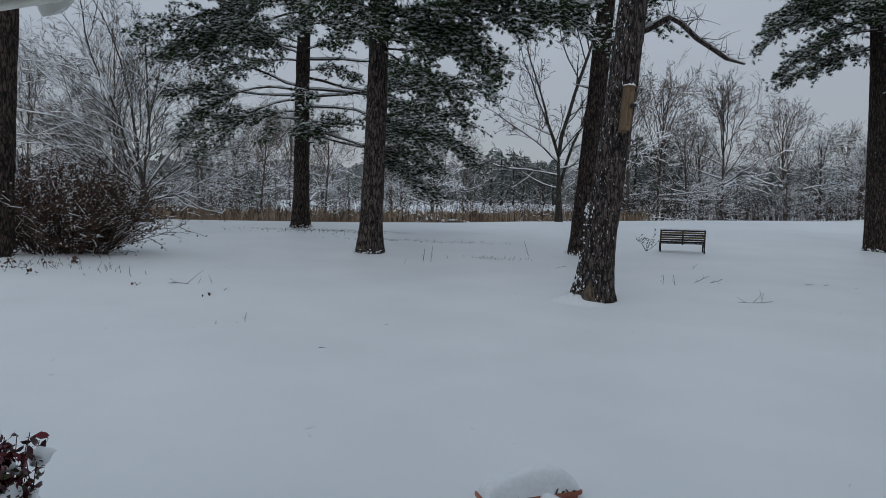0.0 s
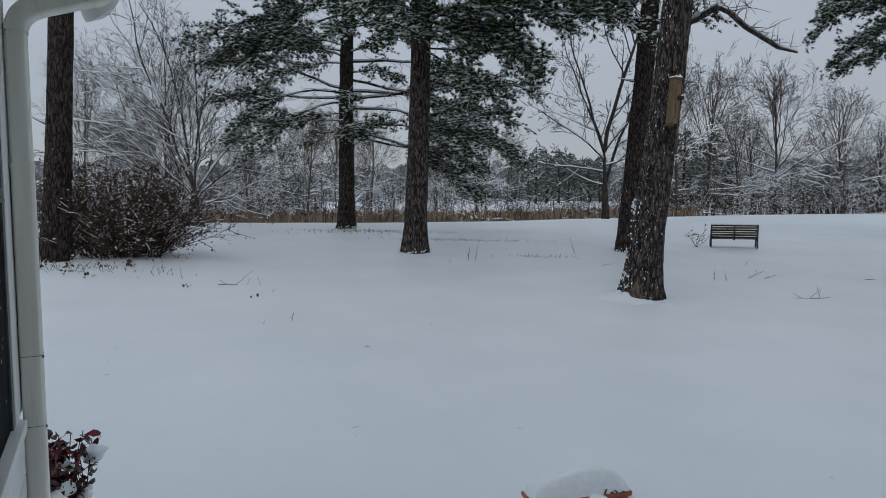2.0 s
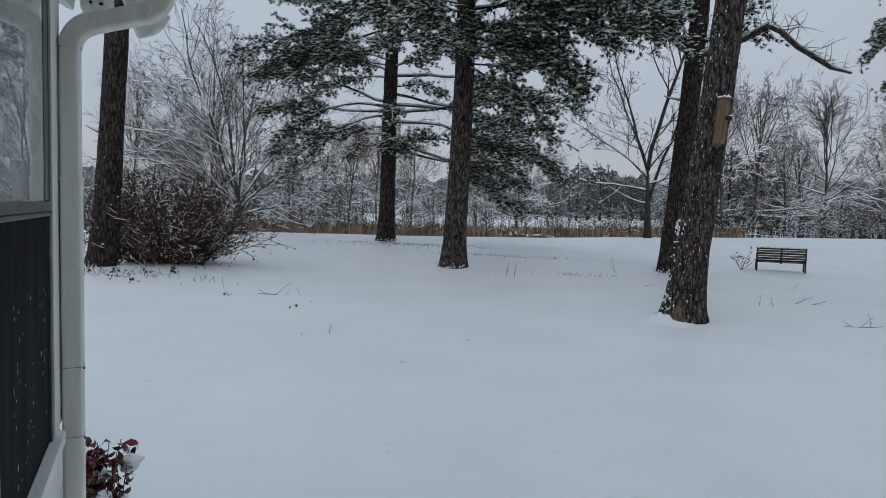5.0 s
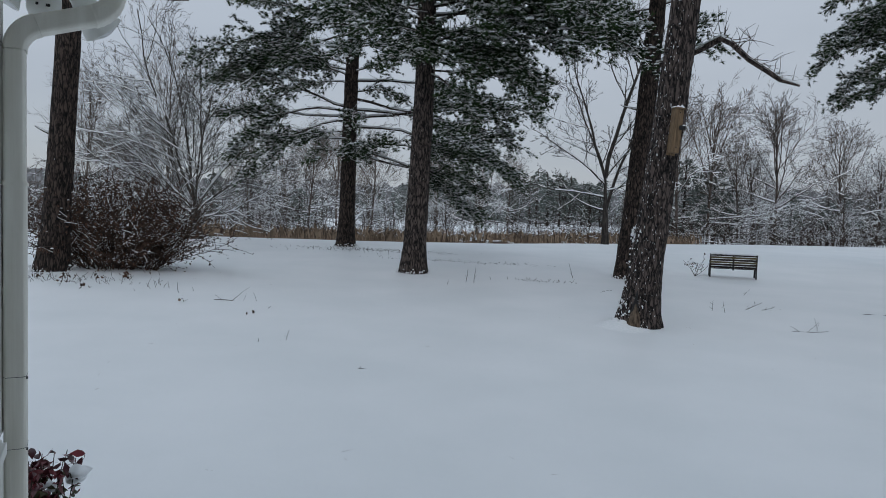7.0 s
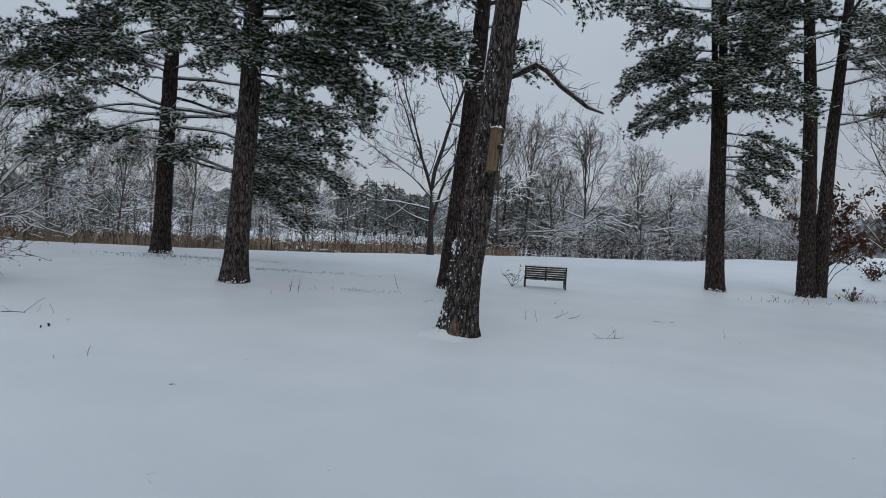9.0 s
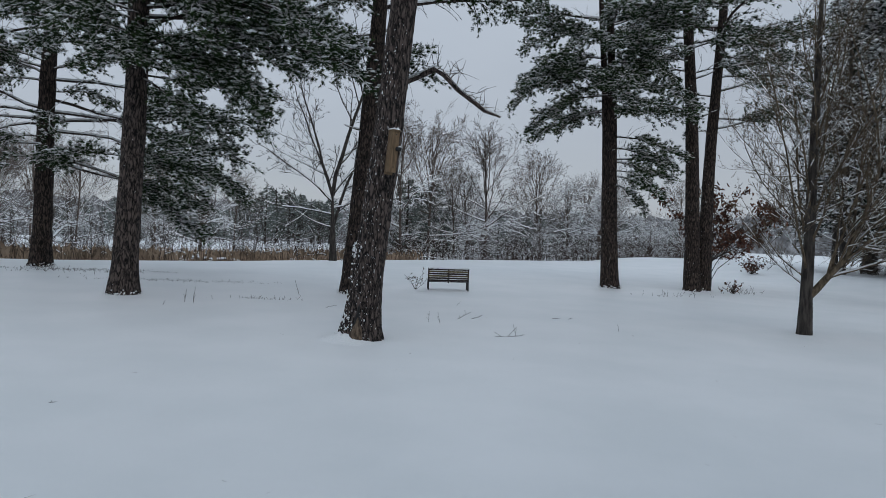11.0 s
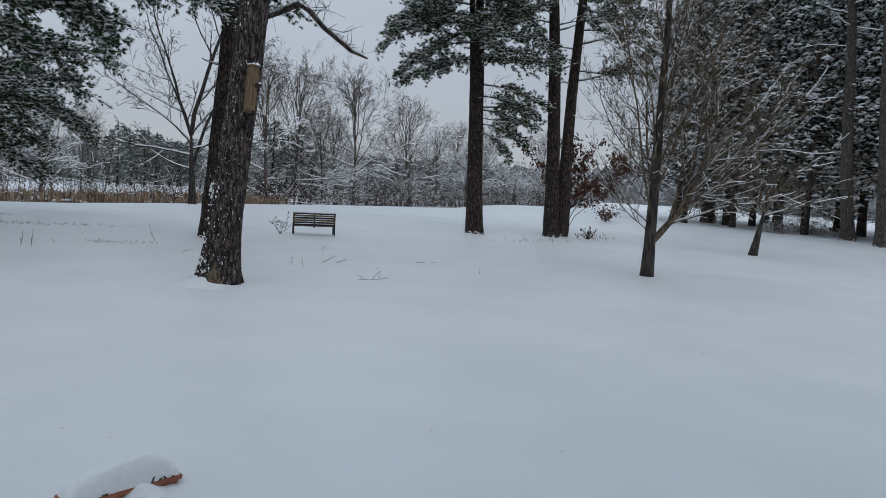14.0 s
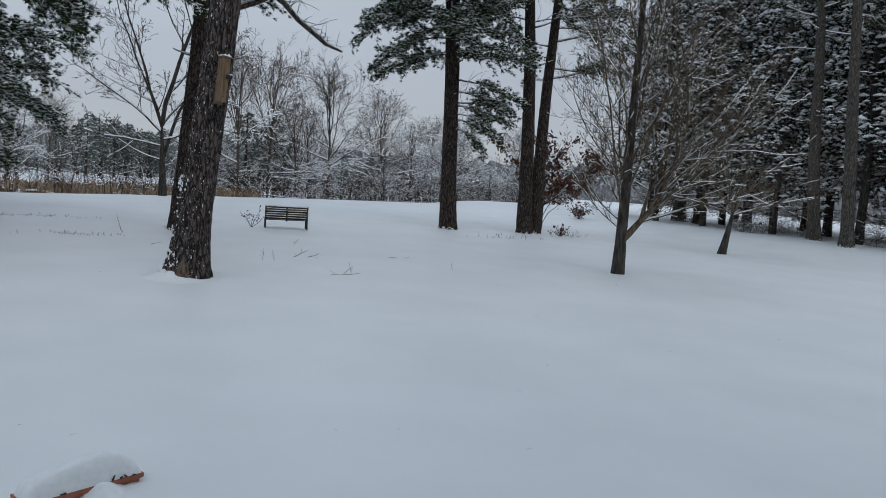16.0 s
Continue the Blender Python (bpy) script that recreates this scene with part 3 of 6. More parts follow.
def pine(name, label, x, y, stems, boughs, seed, auto=None, stubs=(), flecks=0, fleck_az=(150, 290), group="pines on the lawn", dense=1.0, bark=None):
    """A pine with one or two trunks, separate boughs, dead stubs and snow stuck to its bark.
    stems: (dx, dy, height, r0, r1, lean x, lean y); boughs: (stem, height, azimuth, length, rise, droop, foliage from);
    auto: (from, to, count, length low, length high) for the crown above."""
    rng = np.random.default_rng(seed)
    z = ground_z(x, y)
    tree = thing(name, label, "pine tree", pose(x, y, z), group)
    axes = []
    for dx, dy, height, r0, r1, lx, ly in stems:
        geo, axis, radius = trunk_mesh(rng, height, r0, r1, (lx, ly))
        ob = part("trunk", geo, bark or BARK_PINE, tree, "furrowed pale grey bark" if bark is BARK_PALE else "furrowed dark brown bark")
        ob.location = (dx, dy, 0)
        axes.append((np.array([dx, dy, 0.0]), axis, radius, height))
        snow = Geo()
        pos, size = [], []
        for _ in range(flecks):
            h = rng.uniform(0.0, 1) ** 1.5 * 5.0
            a = radians(rng.triangular(fleck_az[0], fleck_az[0] + 35, fleck_az[1]))
            rr = radius(h) * 1.02
            pos.append(axis(h) + np.array([math.cos(a) * rr, math.sin(a) * rr, 0]))
            size.append(rng.uniform(0.0015, 0.0048) * (2.0 if rng.random() < 0.08 else 1))
        dabs(snow, pos, size, rng, 3.2)
        pos, size = [], []
        for _ in range(90 if flecks < 100 else 30):
            a = rng.uniform(0, 6.28) if flecks < 100 else rng.uniform(2.4, 3.9)
            rr = radius(0.02) * rng.uniform(0.98, 1.15)
            pos.append(axis(0) + np.array([math.cos(a) * rr, math.sin(a) * rr, 0.10 * rng.random() ** 2.5]))
            size.append(rng.uniform(0.006, 0.030))
        dabs(snow, pos, size, rng, 0.75)
        part("snow", snow, SNOW, ob, "snow flecks caught in the bark")
    for stem, h, az, length, rise, droop, fol in boughs:
        off, axis, radius, height = axes[stem]
        bough(rng, tree, off + axis(h), az, length, rise, droop, r=0.014 + 0.0055 * length, foliage=fol, dense=dense)
    for stem, h, az, length, rise in stubs:
        off, axis, radius, height = axes[stem]
        bough(rng, tree, off + axis(h), az, length + radius(h), rise, -0.3, r=0.035, foliage=1.0, label="dead broken branch stub")
    if auto:
        lo, hi, count, l0, l1 = auto
        for k in range(count):
            stem = k % len(axes)
            off, axis, radius, height = axes[stem]
            h = min(lo + (hi - lo) * (k + rng.random()) / count, height - 0.3)
            g = (h - lo) / (hi - lo)
            length = (l1 + (l0 - l1) * g) * rng.uniform(0.75, 1.15)
            seen = h < 1.6 + 0.38 * math.hypot(x, y)
            bough(rng, tree, off + axis(h), k * 137.5 + rng.uniform(-25, 25), length, rng.uniform(0.05, 0.35), rng.uniform(0.1, 0.35),
                  r=0.018 + 0.009 * length, foliage=0.3, dense=(0.85 if seen else 0.40) * dense, needles=13 if seen else 4, blade=0.0095 if seen else 0.045, needle=0.13 if seen else 0.22, snowy=0.6 if seen else 0.1)
    return tree


pine("pine_tree", "tall pine with snow on its trunk beside the brown bush", -8.65, 12.9, [(0, 0, 16, 0.36, 0.25, 0.085, 0.0)],
     [], 11, auto=(6.4, 15.5, 20, 1.5, 4.6), stubs=[(0, 5.3, 8, 1.9, 0.12), (0, 2.5, 190, 0.3, 0.3)], flecks=40, fleck_az=(180, 300), bark=BARK_SHADED)
pine("pine_tree", "dark pine with long drooping snowy boughs at the lawn's far edge", -5.59, 24.6, [(0, 0, 17, 0.37, 0.28, 0.03, 0.0)],
     [(0, 7.7, 178, 5.8, 0.06, 0.3, 0.22), (0, 7.4, 192, 4.8, 0.02, 0.3, 0.22), (0, 7.9, 163, 5.2, 0.08, 0.3, 0.27), (0, 8, 205, 4, 0.1, 0.4, 0.22),
      (0, 5.9, 181, 3.6, 0.28, 0.5, 0.2), (0, 5.7, 200, 3, 0.15, 0.55, 0.22), (0, 6.1, 166, 3.3, 0.2, 0.5, 0.27), (0, 6.3, 222, 2.6, 0.2, 0.5, 0.27),
      (0, 4.85, 180, 5.3, 0.1, 0.38, 0.42), (0, 4.75, 188, 4.7, 0.02, 0.6, 0.44), (0, 4.6, 172, 5, 0, 0.5, 0.47), (0, 4.4, 183, 4.4, 0, 0.75, 0.47), (0, 3.8, 190, 3, 0, 0.25, 0.42),
      (0, 5.4, 8, 2, 0.15, 0.5, 0.22), (0, 6.1, -35, 2.4, 0.1, 0.55, 0.22), (0, 4.7, -75, 1.7, 0.1, 0.6, 0.27), (0, 6.6, -80, 2.4, 0.1, 0.5, 0.2), (0, 6.9, -20, 2.8, 0.1, 0.5, 0.2),
      (0, 4.45, 2, 6.7, 0.06, 0.32, 0.3), (0, 5.2, -4, 6.5, 0.04, 0.36, 0.34), (0, 4.8, 9, 6.2, 0.02, 0.22, 0.34), (0, 5.8, 1, 6, 0.02, 0.42, 0.37), (0, 4.2, -9, 6, 0.03, 0.28, 0.42),
      (0, 3.45, -3, 5.3, -0.14, 0.288, 0.42), (0, 3.35, 6, 5, -0.12, 0.336, 0.42), (0, 3.55, -10, 4.7, -0.1, 0.4, 0.44),
      (0, 3.3, -32, 2.1, 0, 0.4, 0.27), (0, 3, -62, 1.7, -0.05, 0.4, 0.27), (0, 3.7, -85, 1.6, 0, 0.5, 0.32), (0, 4, 215, 2, 0, 0.4, 0.32), (0, 3.3, 232, 1.7, 0, 0.4, 0.42)],
     12, auto=(8.3, 16.4, 24, 1.8, 5.4), stubs=[(0, 4.0, -70, 0.5, 0.2)], dense=1.15, bark=BARK_SHADED)
pine("pine_tree", "large pine with ridged bark and snow-laden high boughs", -2.2, 17.15, [(0, 0, 18, 0.365, 0.272, 0.02, 0.0)],
     [(0, 5.55, -90, 2.1, 0.05, 0.75, 0.15), (0, 5.35, -112, 2, 0.1, 0.7, 0.15), (0, 5.25, -70, 2, 0.1, 0.75, 0.15), (0, 5.75, -130, 2.6, 0.05, 0.6, 0.15), (0, 5.05, -100, 1.5, 0.15, 0.8, 0.17),
      (0, 6.6, -48, 2.8, 0.05, 0.6, 0.15), (0, 6.3, 200, 2.6, 0.1, 0.45, 0.17), (0, 6.1, 222, 2.2, 0.1, 0.55, 0.17), (0, 6.7, 180, 3.2, 0.1, 0.4, 0.17), (0, 6.5, 150, 2.8, 0.1, 0.35, 0.22),
      (0, 6.2, 2, 5.2, 0.02, 0.496, 0.2), (0, 6, -14, 4.9, 0, 0.464, 0.22), (0, 5.8, 12, 3.85, 0.04, 0.7, 0.24), (0, 6.4, -24, 5.2, 0.04, 0.44, 0.17), (0, 6.6, 4, 5.4, 0.06, 0.44, 0.17), (0, 6.8, -10, 5, 0.04, 0.4, 0.17),
      (0, 5.3, 0, 3.3, 0.04, 0.85, 0.22), (0, 5.1, -20, 3.1, 0.05, 0.85, 0.22), (0, 5.5, 20, 3.4, 0.08, 0.85, 0.22), (0, 4.9, 8, 2.3, 0.05, 0.95, 0.27), (0, 4.8, -35, 2.1, 0.06, 0.9, 0.27), (0, 5.4, -45, 2.5, 0.1, 0.8, 0.22),
      (0, 5.9, 32, 3.6, 0.05, 0.6, 0.22), (0, 7, -38, 4.5, 0.04, 0.4, 0.15), (0, 7.1, 16, 5.1, 0.04, 0.36, 0.17), (0, 6.55, -70, 3.4, 0, 0.5, 0.15)],
     13, auto=(7.0, 17.2, 30, 1.8, 4.6), stubs=[(0, 3.3, 195, 0.12, 0.1), (0, 2.2, -60, 0.08, 0.1)], flecks=30, dense=1.05)
pine("pine_tree", "thick leaning pine with snow-flecked scaly bark", 2.1, 11.2, [(0, 0, 17, 0.385, 0.252, 0.090, 0.0)],
     [], 14, auto=(8.6, 16.0, 26, 1.8, 6.0), flecks=430, fleck_az=(170, 318))
pine("pine_tree", "dark pine with a long bare drooping side branch", 3.2, 18.7, [(0, 0, 17, 0.36, 0.275, 0.063, 0.0)],
     [(0, 6.6, 178, 1.9, 0.1, 0.35, 0.3), (0, 6.8, 200, 1.8, 0.1, 0.3, 0.3), (0, 5.7, -35, 1.9, 0.12, 0.3, 0.45), (0, 5.8, -22, 1.7, 0.1, 0.3, 0.45), (0, 6.9, 165, 2.2, 0.1, 0.5, 0.3)],
     15, auto=(7.6, 16.2, 28, 1.8, 5.6), stubs=[(0, 4.35, 172, 0.42, 0.15), (0, 7.0, 10, 0.8, 0.3)], flecks=30, bark=BARK_SHADED)
pine("pine_tree", "twin-trunked pine with snowy clumped foliage", 13.15, 22.55, [(0.07, -0.05, 15, 0.30, 0.215, -0.035, 0.02), (-0.09, 0.07, 13, 0.25, 0.185, -0.040, 0.03)],
     [(0, 7.6, 150, 3.7, 0.1, 0.45, 0.25), (0, 6.9, 160, 3.3, 0.0, 0.45, 0.3), (1, 6.3, 145, 2.6, 0.0, 0.5, 0.3), (0, 8.2, 140, 3.4, 0.2, 0.35, 0.2),
      (0, 7.3, -35, 3.2, 0.05, 0.5, 0.25), (0, 6.3, -28, 2.9, 0.0, 0.5, 0.3), (0, 5.4, -35, 2.6, 0.0, 0.5, 0.3), (0, 4.6, -20, 2.0, -0.05, 0.55, 0.3),
      (0, 4.2, -50, 1.7, -0.1, 0.5, 0.35), (0, 6.9, -115, 2.0, 0.15, 0.5, 0.2), (0, 7.5, -95, 2.2, 0.15, 0.5, 0.2), (0, 8.0, -70, 2.6, 0.1, 0.4, 0.2),
      (0, 6.0, -80, 1.8, 0.05, 0.5, 0.3), (1, 7.6, 190, 2.6, 0.1, 0.4, 0.25), (0, 5.0, -35, 2.3, 0.0, 0.6, 0.2), (0, 4.5, -25, 2.1, -0.05, 0.6, 0.2), (0, 4.0, -40, 1.9, -0.1, 0.5, 0.25), (0, 3.7, -15, 1.6, -0.15, 0.5, 0.3), (0, 6.6, -60, 2.2, 0.1, 0.5, 0.15), (0, 7.1, -140, 2.0, 0.1, 0.5, 0.15), (0, 7.7, -50, 2.6, 0.1, 0.4, 0.15), (0, 6.5, 120, 2.4, 0.0, 0.5, 0.2), (0, 7.2, 100, 2.8, 0.05, 0.4, 0.2), (0, 7.9, 155, 3.4, 0.05, 0.45, 0.15), (0, 8.6, -30, 3.2, 0.1, 0.3, 0.25), (0, 8.8, 170, 3.2, 0.1, 0.3, 0.25), (0, 8.3, -120, 2.2, 0.1, 0.8, 0.15), (0, 7.8, -100, 2.0, 0.1, 0.8, 0.15), (0, 8.9, -140, 2.4, 0.1, 0.7, 0.15), (0, 7.6, -150, 1.9, 0.1, 0.8, 0.15), (0, 8.6, -85, 2.4, 0.1, 0.7, 0.15), (0, 9.4, -110, 2.4, 0.1, 0.6, 0.15), (0, 9.2, 150, 3.2, 0.1, 0.4, 0.2), (0, 9.4, -40, 3.0, 0.1, 0.4, 0.2)],
     16, auto=(9.4, 14.2, 20, 1.4, 3.4), flecks=40, dense=1.35, bark=BARK_SHADED)
pine("pine_tree", "straight pine with bare lower trunk and broken stubs", 16.3, 22.1, [(0, 0, 17, 0.36, 0.275, -0.047, 0.02)],
     [(0, 8.0, 140, 2.4, 0.1, 0.2, 0.45), (0, 8.6, 170, 2.6, 0.1, 0.3, 0.3), (0, 8.8, -70, 2.6, 0.1, 0.3, 0.3), (0, 9.0, -30, 2.8, 0.1, 0.3, 0.3), (0, 8.4, 145, 2.6, 0.15, 0.2, 0.5), (0, 8.9, 160, 2.4, 0.1, 0.2, 0.4), (0, 9.2, 120, 2.4, 0.1, 0.3, 0.3), (0, 9.6, -160, 2.6, 0.1, 0.3, 0.3), (0, 7.9, -50, 1.6, 0.2, 0.2, 0.6)],
     17, auto=(9.6, 16, 18, 1.4, 4.6), stubs=[(0, 6.6, 148, 1.1, 0.05), (0, 7.3, 152, 0.9, 0.25), (0, 6.3, -40, 0.7, 0.1), (0, 7.7, -30, 0.8, 0.25)], flecks=40, bark=BARK_SHADED)
pine("pine_tree", "leaning pine with snow-laden side boughs", 16.78, 22.15, [(0, 0, 17, 0.30, 0.245, 0.062, 0.02)],
     [(0, 6.0, -38, 3.4, 0.05, 0.1, 0.3), (0, 6.4, -30, 3.0, 0.0, 0.15, 0.3), (0, 7.4, -42, 3.8, 0.05, 0.25, 0.3), (0, 8.3, -30, 3.8, 0.1, 0.25, 0.3),
      (0, 9.2, -45, 4.0, 0.1, 0.25, 0.3), (0, 7.9, -80, 2.6, 0.1, 0.3, 0.3), (0, 8.8, 30, 3.0, 0.1, 0.3, 0.3), (0, 5.9, 150, 0.9, 0.15, 0.1, 0.7)],
     18, auto=(9.0, 16, 18, 1.4, 4.6), stubs=[(0, 7.2, 150, 0.6, 0.3)], flecks=40, bark=BARK_SHADED)
for (wx, wy, wl, sd, r1) in ((32.5, 20.8, -0.075, 19, 0.285), (30.5, 18.0, -0.05, 20, 0.27), (36.4, 32.9, 0.0, 21, 0.33)):
    pine("pine_tree", "tall pine with a long bare grey trunk before the dark woods", wx, wy, [(0, 0, 19, r1 * 1.35, r1, wl, 0.03)],
         [], sd, auto=(9.5, 18.5, 16, 1.6, 4.2), stubs=[(0, 5.6, 130, 1.4, 0.0), (0, 9.0, 110, 2.6, 0.05), (0, 7.4, -20, 1.0, 0.1)], flecks=20,
         group="pines at the wood's edge", dense=0.7, bark=BARK_PALE)


def pine_foot():
    """The bare scar, the hollow and the drift at the foot of the leaning pine."""
    tree = [o for o in bpy.data.objects if o.get("label", "").startswith("thick leaning pine")][0]
    rng = np.random.default_rng(152)

    def skin(az, h, out):
        r = 0.252 + 0.133 * math.exp(-max(h, 0) / 0.45) + out
        return (0.090 * h + math.cos(az) * r, math.sin(az) * r, h)

    scar, hollow = Geo(), Geo()
    for geo, c, half, h0, h1, out in ((scar, 4.36, 0.36, 0.0, 0.36, 0.062), (hollow, 4.33, 0.20, 0.24, 0.56, 0.048)):
        n = 14
        verts = []
        for i in range(n + 1):
            for j in range(n + 1):
                u, v = 2 * j / n - 1, i / n
                width = half * (1 - v ** 1.4) + 0.03
                edge = 1 - u * u
                verts.append(skin(c + u * width * (1 + 0.25 * noise3(v * 5, half * 9, 2)), h0 + (h1 - h0) * v, out * edge - 0.02 + 0.012 * noise3(u * 3, v * 5, 4)))
        geo.add(verts, [(i * (n + 1) + j, i * (n + 1) + j + 1, (i + 1) * (n + 1) + j + 1, (i + 1) * (n + 1) + j) for i in range(n) for j in range(n)])
    part("scar", scar, SCAR_WOOD, tree, "bare weathered wood where the bark is gone")
    part("hollow", hollow, BLACK, tree, "dark hollow above the scar")
    drift = Geo()
    verts = []
    for i in range(31):
        az = radians(120 + 170 * i / 30)
        top = 0.16 * math.sin(math.pi * i / 30) ** 1.2 * (1 - 0.35 * i / 30)
        for j in range(11):
            s = j / 10
            r = 0.30 + 0.55 * s
            verts.append((math.cos(az) * r, math.sin(az) * r, top * (1 - s) ** 2 - 0.01 - 0.03 * s + 0.01 * noise3(i * 0.4, j * 0.5, 3)))
    drift.add(verts, [(i * 11 + j, i * 11 + j + 1, (i + 1) * 11 + j + 1, (i + 1) * 11 + j) for i in range(30) for j in range(10)])
    part("snow", drift, SNOW, tree, "small drift against the foot of the trunk")
    lumps = Geo()
    pos = [skin(radians(rng.triangular(170, 185, 245)), h, 0.006) for h in np.concatenate([rng.uniform(0.15, 0.4, 30), rng.uniform(1.3, 1.55, 22), rng.uniform(0.6, 1.2, 14)])]
    dabs(lumps, pos, rng.uniform(0.006, 0.018, len(pos)), rng, 1.6)
    part("snow", lumps, SNOW, tree, "snow plastered on one side of the trunk")


pine_foot()


# the long bare branch of the dark pine, reaching over the lawn
def long_branch():
    rng = np.random.default_rng(151)
    tree = [o for o in bpy.data.objects if o.name.startswith("pine_tree") and o.get("label", "").startswith("dark pine with a long bare")][0]
    b = np.array(tree.location)
    line = np.array([(3.55, 18.7, 5.80), (4.1, 18.3, 5.85), (4.6, 17.9, 6.05), (4.98, 17.5, 6.22), (5.24, 17.5, 6.10), (5.63, 17.5, 5.74), (6.08, 17.5, 5.46), (6.36, 17.5, 5.27), (6.82, 17.5, 5.14)]) - b
    arm, snow = Geo(), Geo()
    rad = np.array([0.085, 0.08, 0.078, 0.075, 0.072, 0.068, 0.062, 0.056, 0.032])
    sweep(arm, line, rad, 8)
    snow_line(snow, line, rad, rng, 0.6, 0.9)
    for k in range(26):
        f = rng.uniform(2.5, 7.9)
        i = int(f)
        p = line[i] + (line[i + 1] - line[i]) * (f - i)
        tl = curve_line(rng, p, (rng.uniform(-0.2, 1), rng.uniform(-0.6, 0.6), rng.uniform(-0.2, 1.0)), rng.uniform(0.15, 0.7) * (1.5 if f < 5 else 0.7), 4, 0.25)
        sweep(arm, tl, np.linspace(0.012, 0.004, 5), 3)
        for m in range(2):
            sweep(arm, curve_line(rng, tl[2], rng.normal(0, 1, 3), rng.uniform(0.15, 0.4), 3, 0.2), np.linspace(0.007, 0.003, 4), 3)
    ob = part("bough", arm, BARK_PINE, tree, "long bare drooping branch with fine twigs")
    part("snow", snow, SNOW, ob, "thin line of snow along the branch")


long_branch()


def branch_out(rng, wood, snow, start, way, length, r, level, spec):
    """Grows one limb and its side branches. spec: kids per level, angle, shortening, lift, wiggle and least radius."""
    n = spec.get("steps", (6, 4, 3, 3, 3))[level]
    pts = curve_line(rng, start, way, length, n, spec["wiggle"], spec["lift"] * (0.6 if level else 1.0), 0.0)
    tip = max(r * (0.35 if level < spec["levels"] else 0.4), spec["least"] * 0.7)
    rad = np.linspace(r, tip, n + 1)
    sweep(wood, pts, rad, 8 if r > 0.06 else (5 if r > 0.022 else (spec.get("thin", 3) if level >= spec["levels"] - spec.get("thins", 0) else 3)), closed=r > 0.05)
    if r > spec["snow_from"]:
        snow_line(snow, pts, rad, rng, spec["snow"], spec["snow_keep"])
    if level >= spec["levels"]:
        return
    kids = spec["kids"][level]
    for k in range(kids):
        s = spec["bare"][level] + (1 - spec["bare"][level]) * (k + rng.uniform(0.1, 0.9)) / kids
        f = min(s * n, n - 0.01)
        i = int(f)
        p = pts[i] + (pts[i + 1] - pts[i]) * (f - i)
        d = unit(pts[i + 1] - pts[i])
        az = rng.uniform(0, 6.28)
        ref = unit(cross3(d, (0.3, 0.2, 1.0)))
        side = ref * math.cos(az) + cross3(d, ref) * math.sin(az)
        ang = radians(rng.uniform(*spec["angle"]))
        rr = max((r + (tip - r) * s) * rng.uniform(0.45, 0.65), spec["least"])
        branch_out(rng, wood, snow, p, d * math.cos(ang) + side * math.sin(ang), length * rng.uniform(*spec["short"]) * (1.15 - 0.45 * s), rr, level + 1, spec)


def bare_tree(name, label, m, seed, height, r0, stems, spec, bark=None, group="", trunk_h=1.2, lean=(0, 0), detail=20, second=None):
    """A leafless tree: a trunk, then limbs that each are a part with their own snow.
    stems: (height, azimuth, tilt from upright, length, radius)."""
    rng = np.random.default_rng(seed)
    tree = thing(name, label, "bare tree", m, group)
    geo, axis, radius = trunk_mesh(rng, height, r0 * 1.25, r0, lean, sway=0.03, rough=0.07, sides=detail, step=0.12, bare_to=3)
    part("trunk", geo, BARK_GREY if bark is BARK_PEAR else bark or BARK_GREY, tree)
    fork = None
    if second:
        h, az, tilt, length, r = second
        a, t = radians(az), radians(tilt)
        wood, snow = Geo(), Geo()
        fork = curve_line(rng, axis(h - 0.1), (math.cos(a) * math.sin(t), math.sin(a) * math.sin(t), math.cos(t)), length, 8, 0.03, 0.15)
        sweep(wood, fork, np.linspace(r * 1.25, r * 0.8, 9), 12)
        snow_line(snow, fork[2:], np.linspace(r, r * 0.8, 7), rng, 0.35, 0.6)
        ob = part("second_stem", wood, bark or BARK_GREY, tree)
        part("snow", snow, SNOW, ob, "snow lying in the fork")
    for h, az, tilt, length, r, *along in stems:
        wood, snow = Geo(), Geo()
        a, t = radians(az), radians(tilt)
        root = fork[min(int(along[0] * 8), 8)] if along else axis(h)
        branch_out(rng, wood, snow, root, (math.cos(a) * math.sin(t), math.sin(a) * math.sin(t), math.cos(t)), length, r, 0, spec)
        ob = part("limb", wood, bark or BARK_GREY, tree)
        if snow.filled():
            part("snow", snow, SNOW, ob, "white snow lining the limb")
    return tree


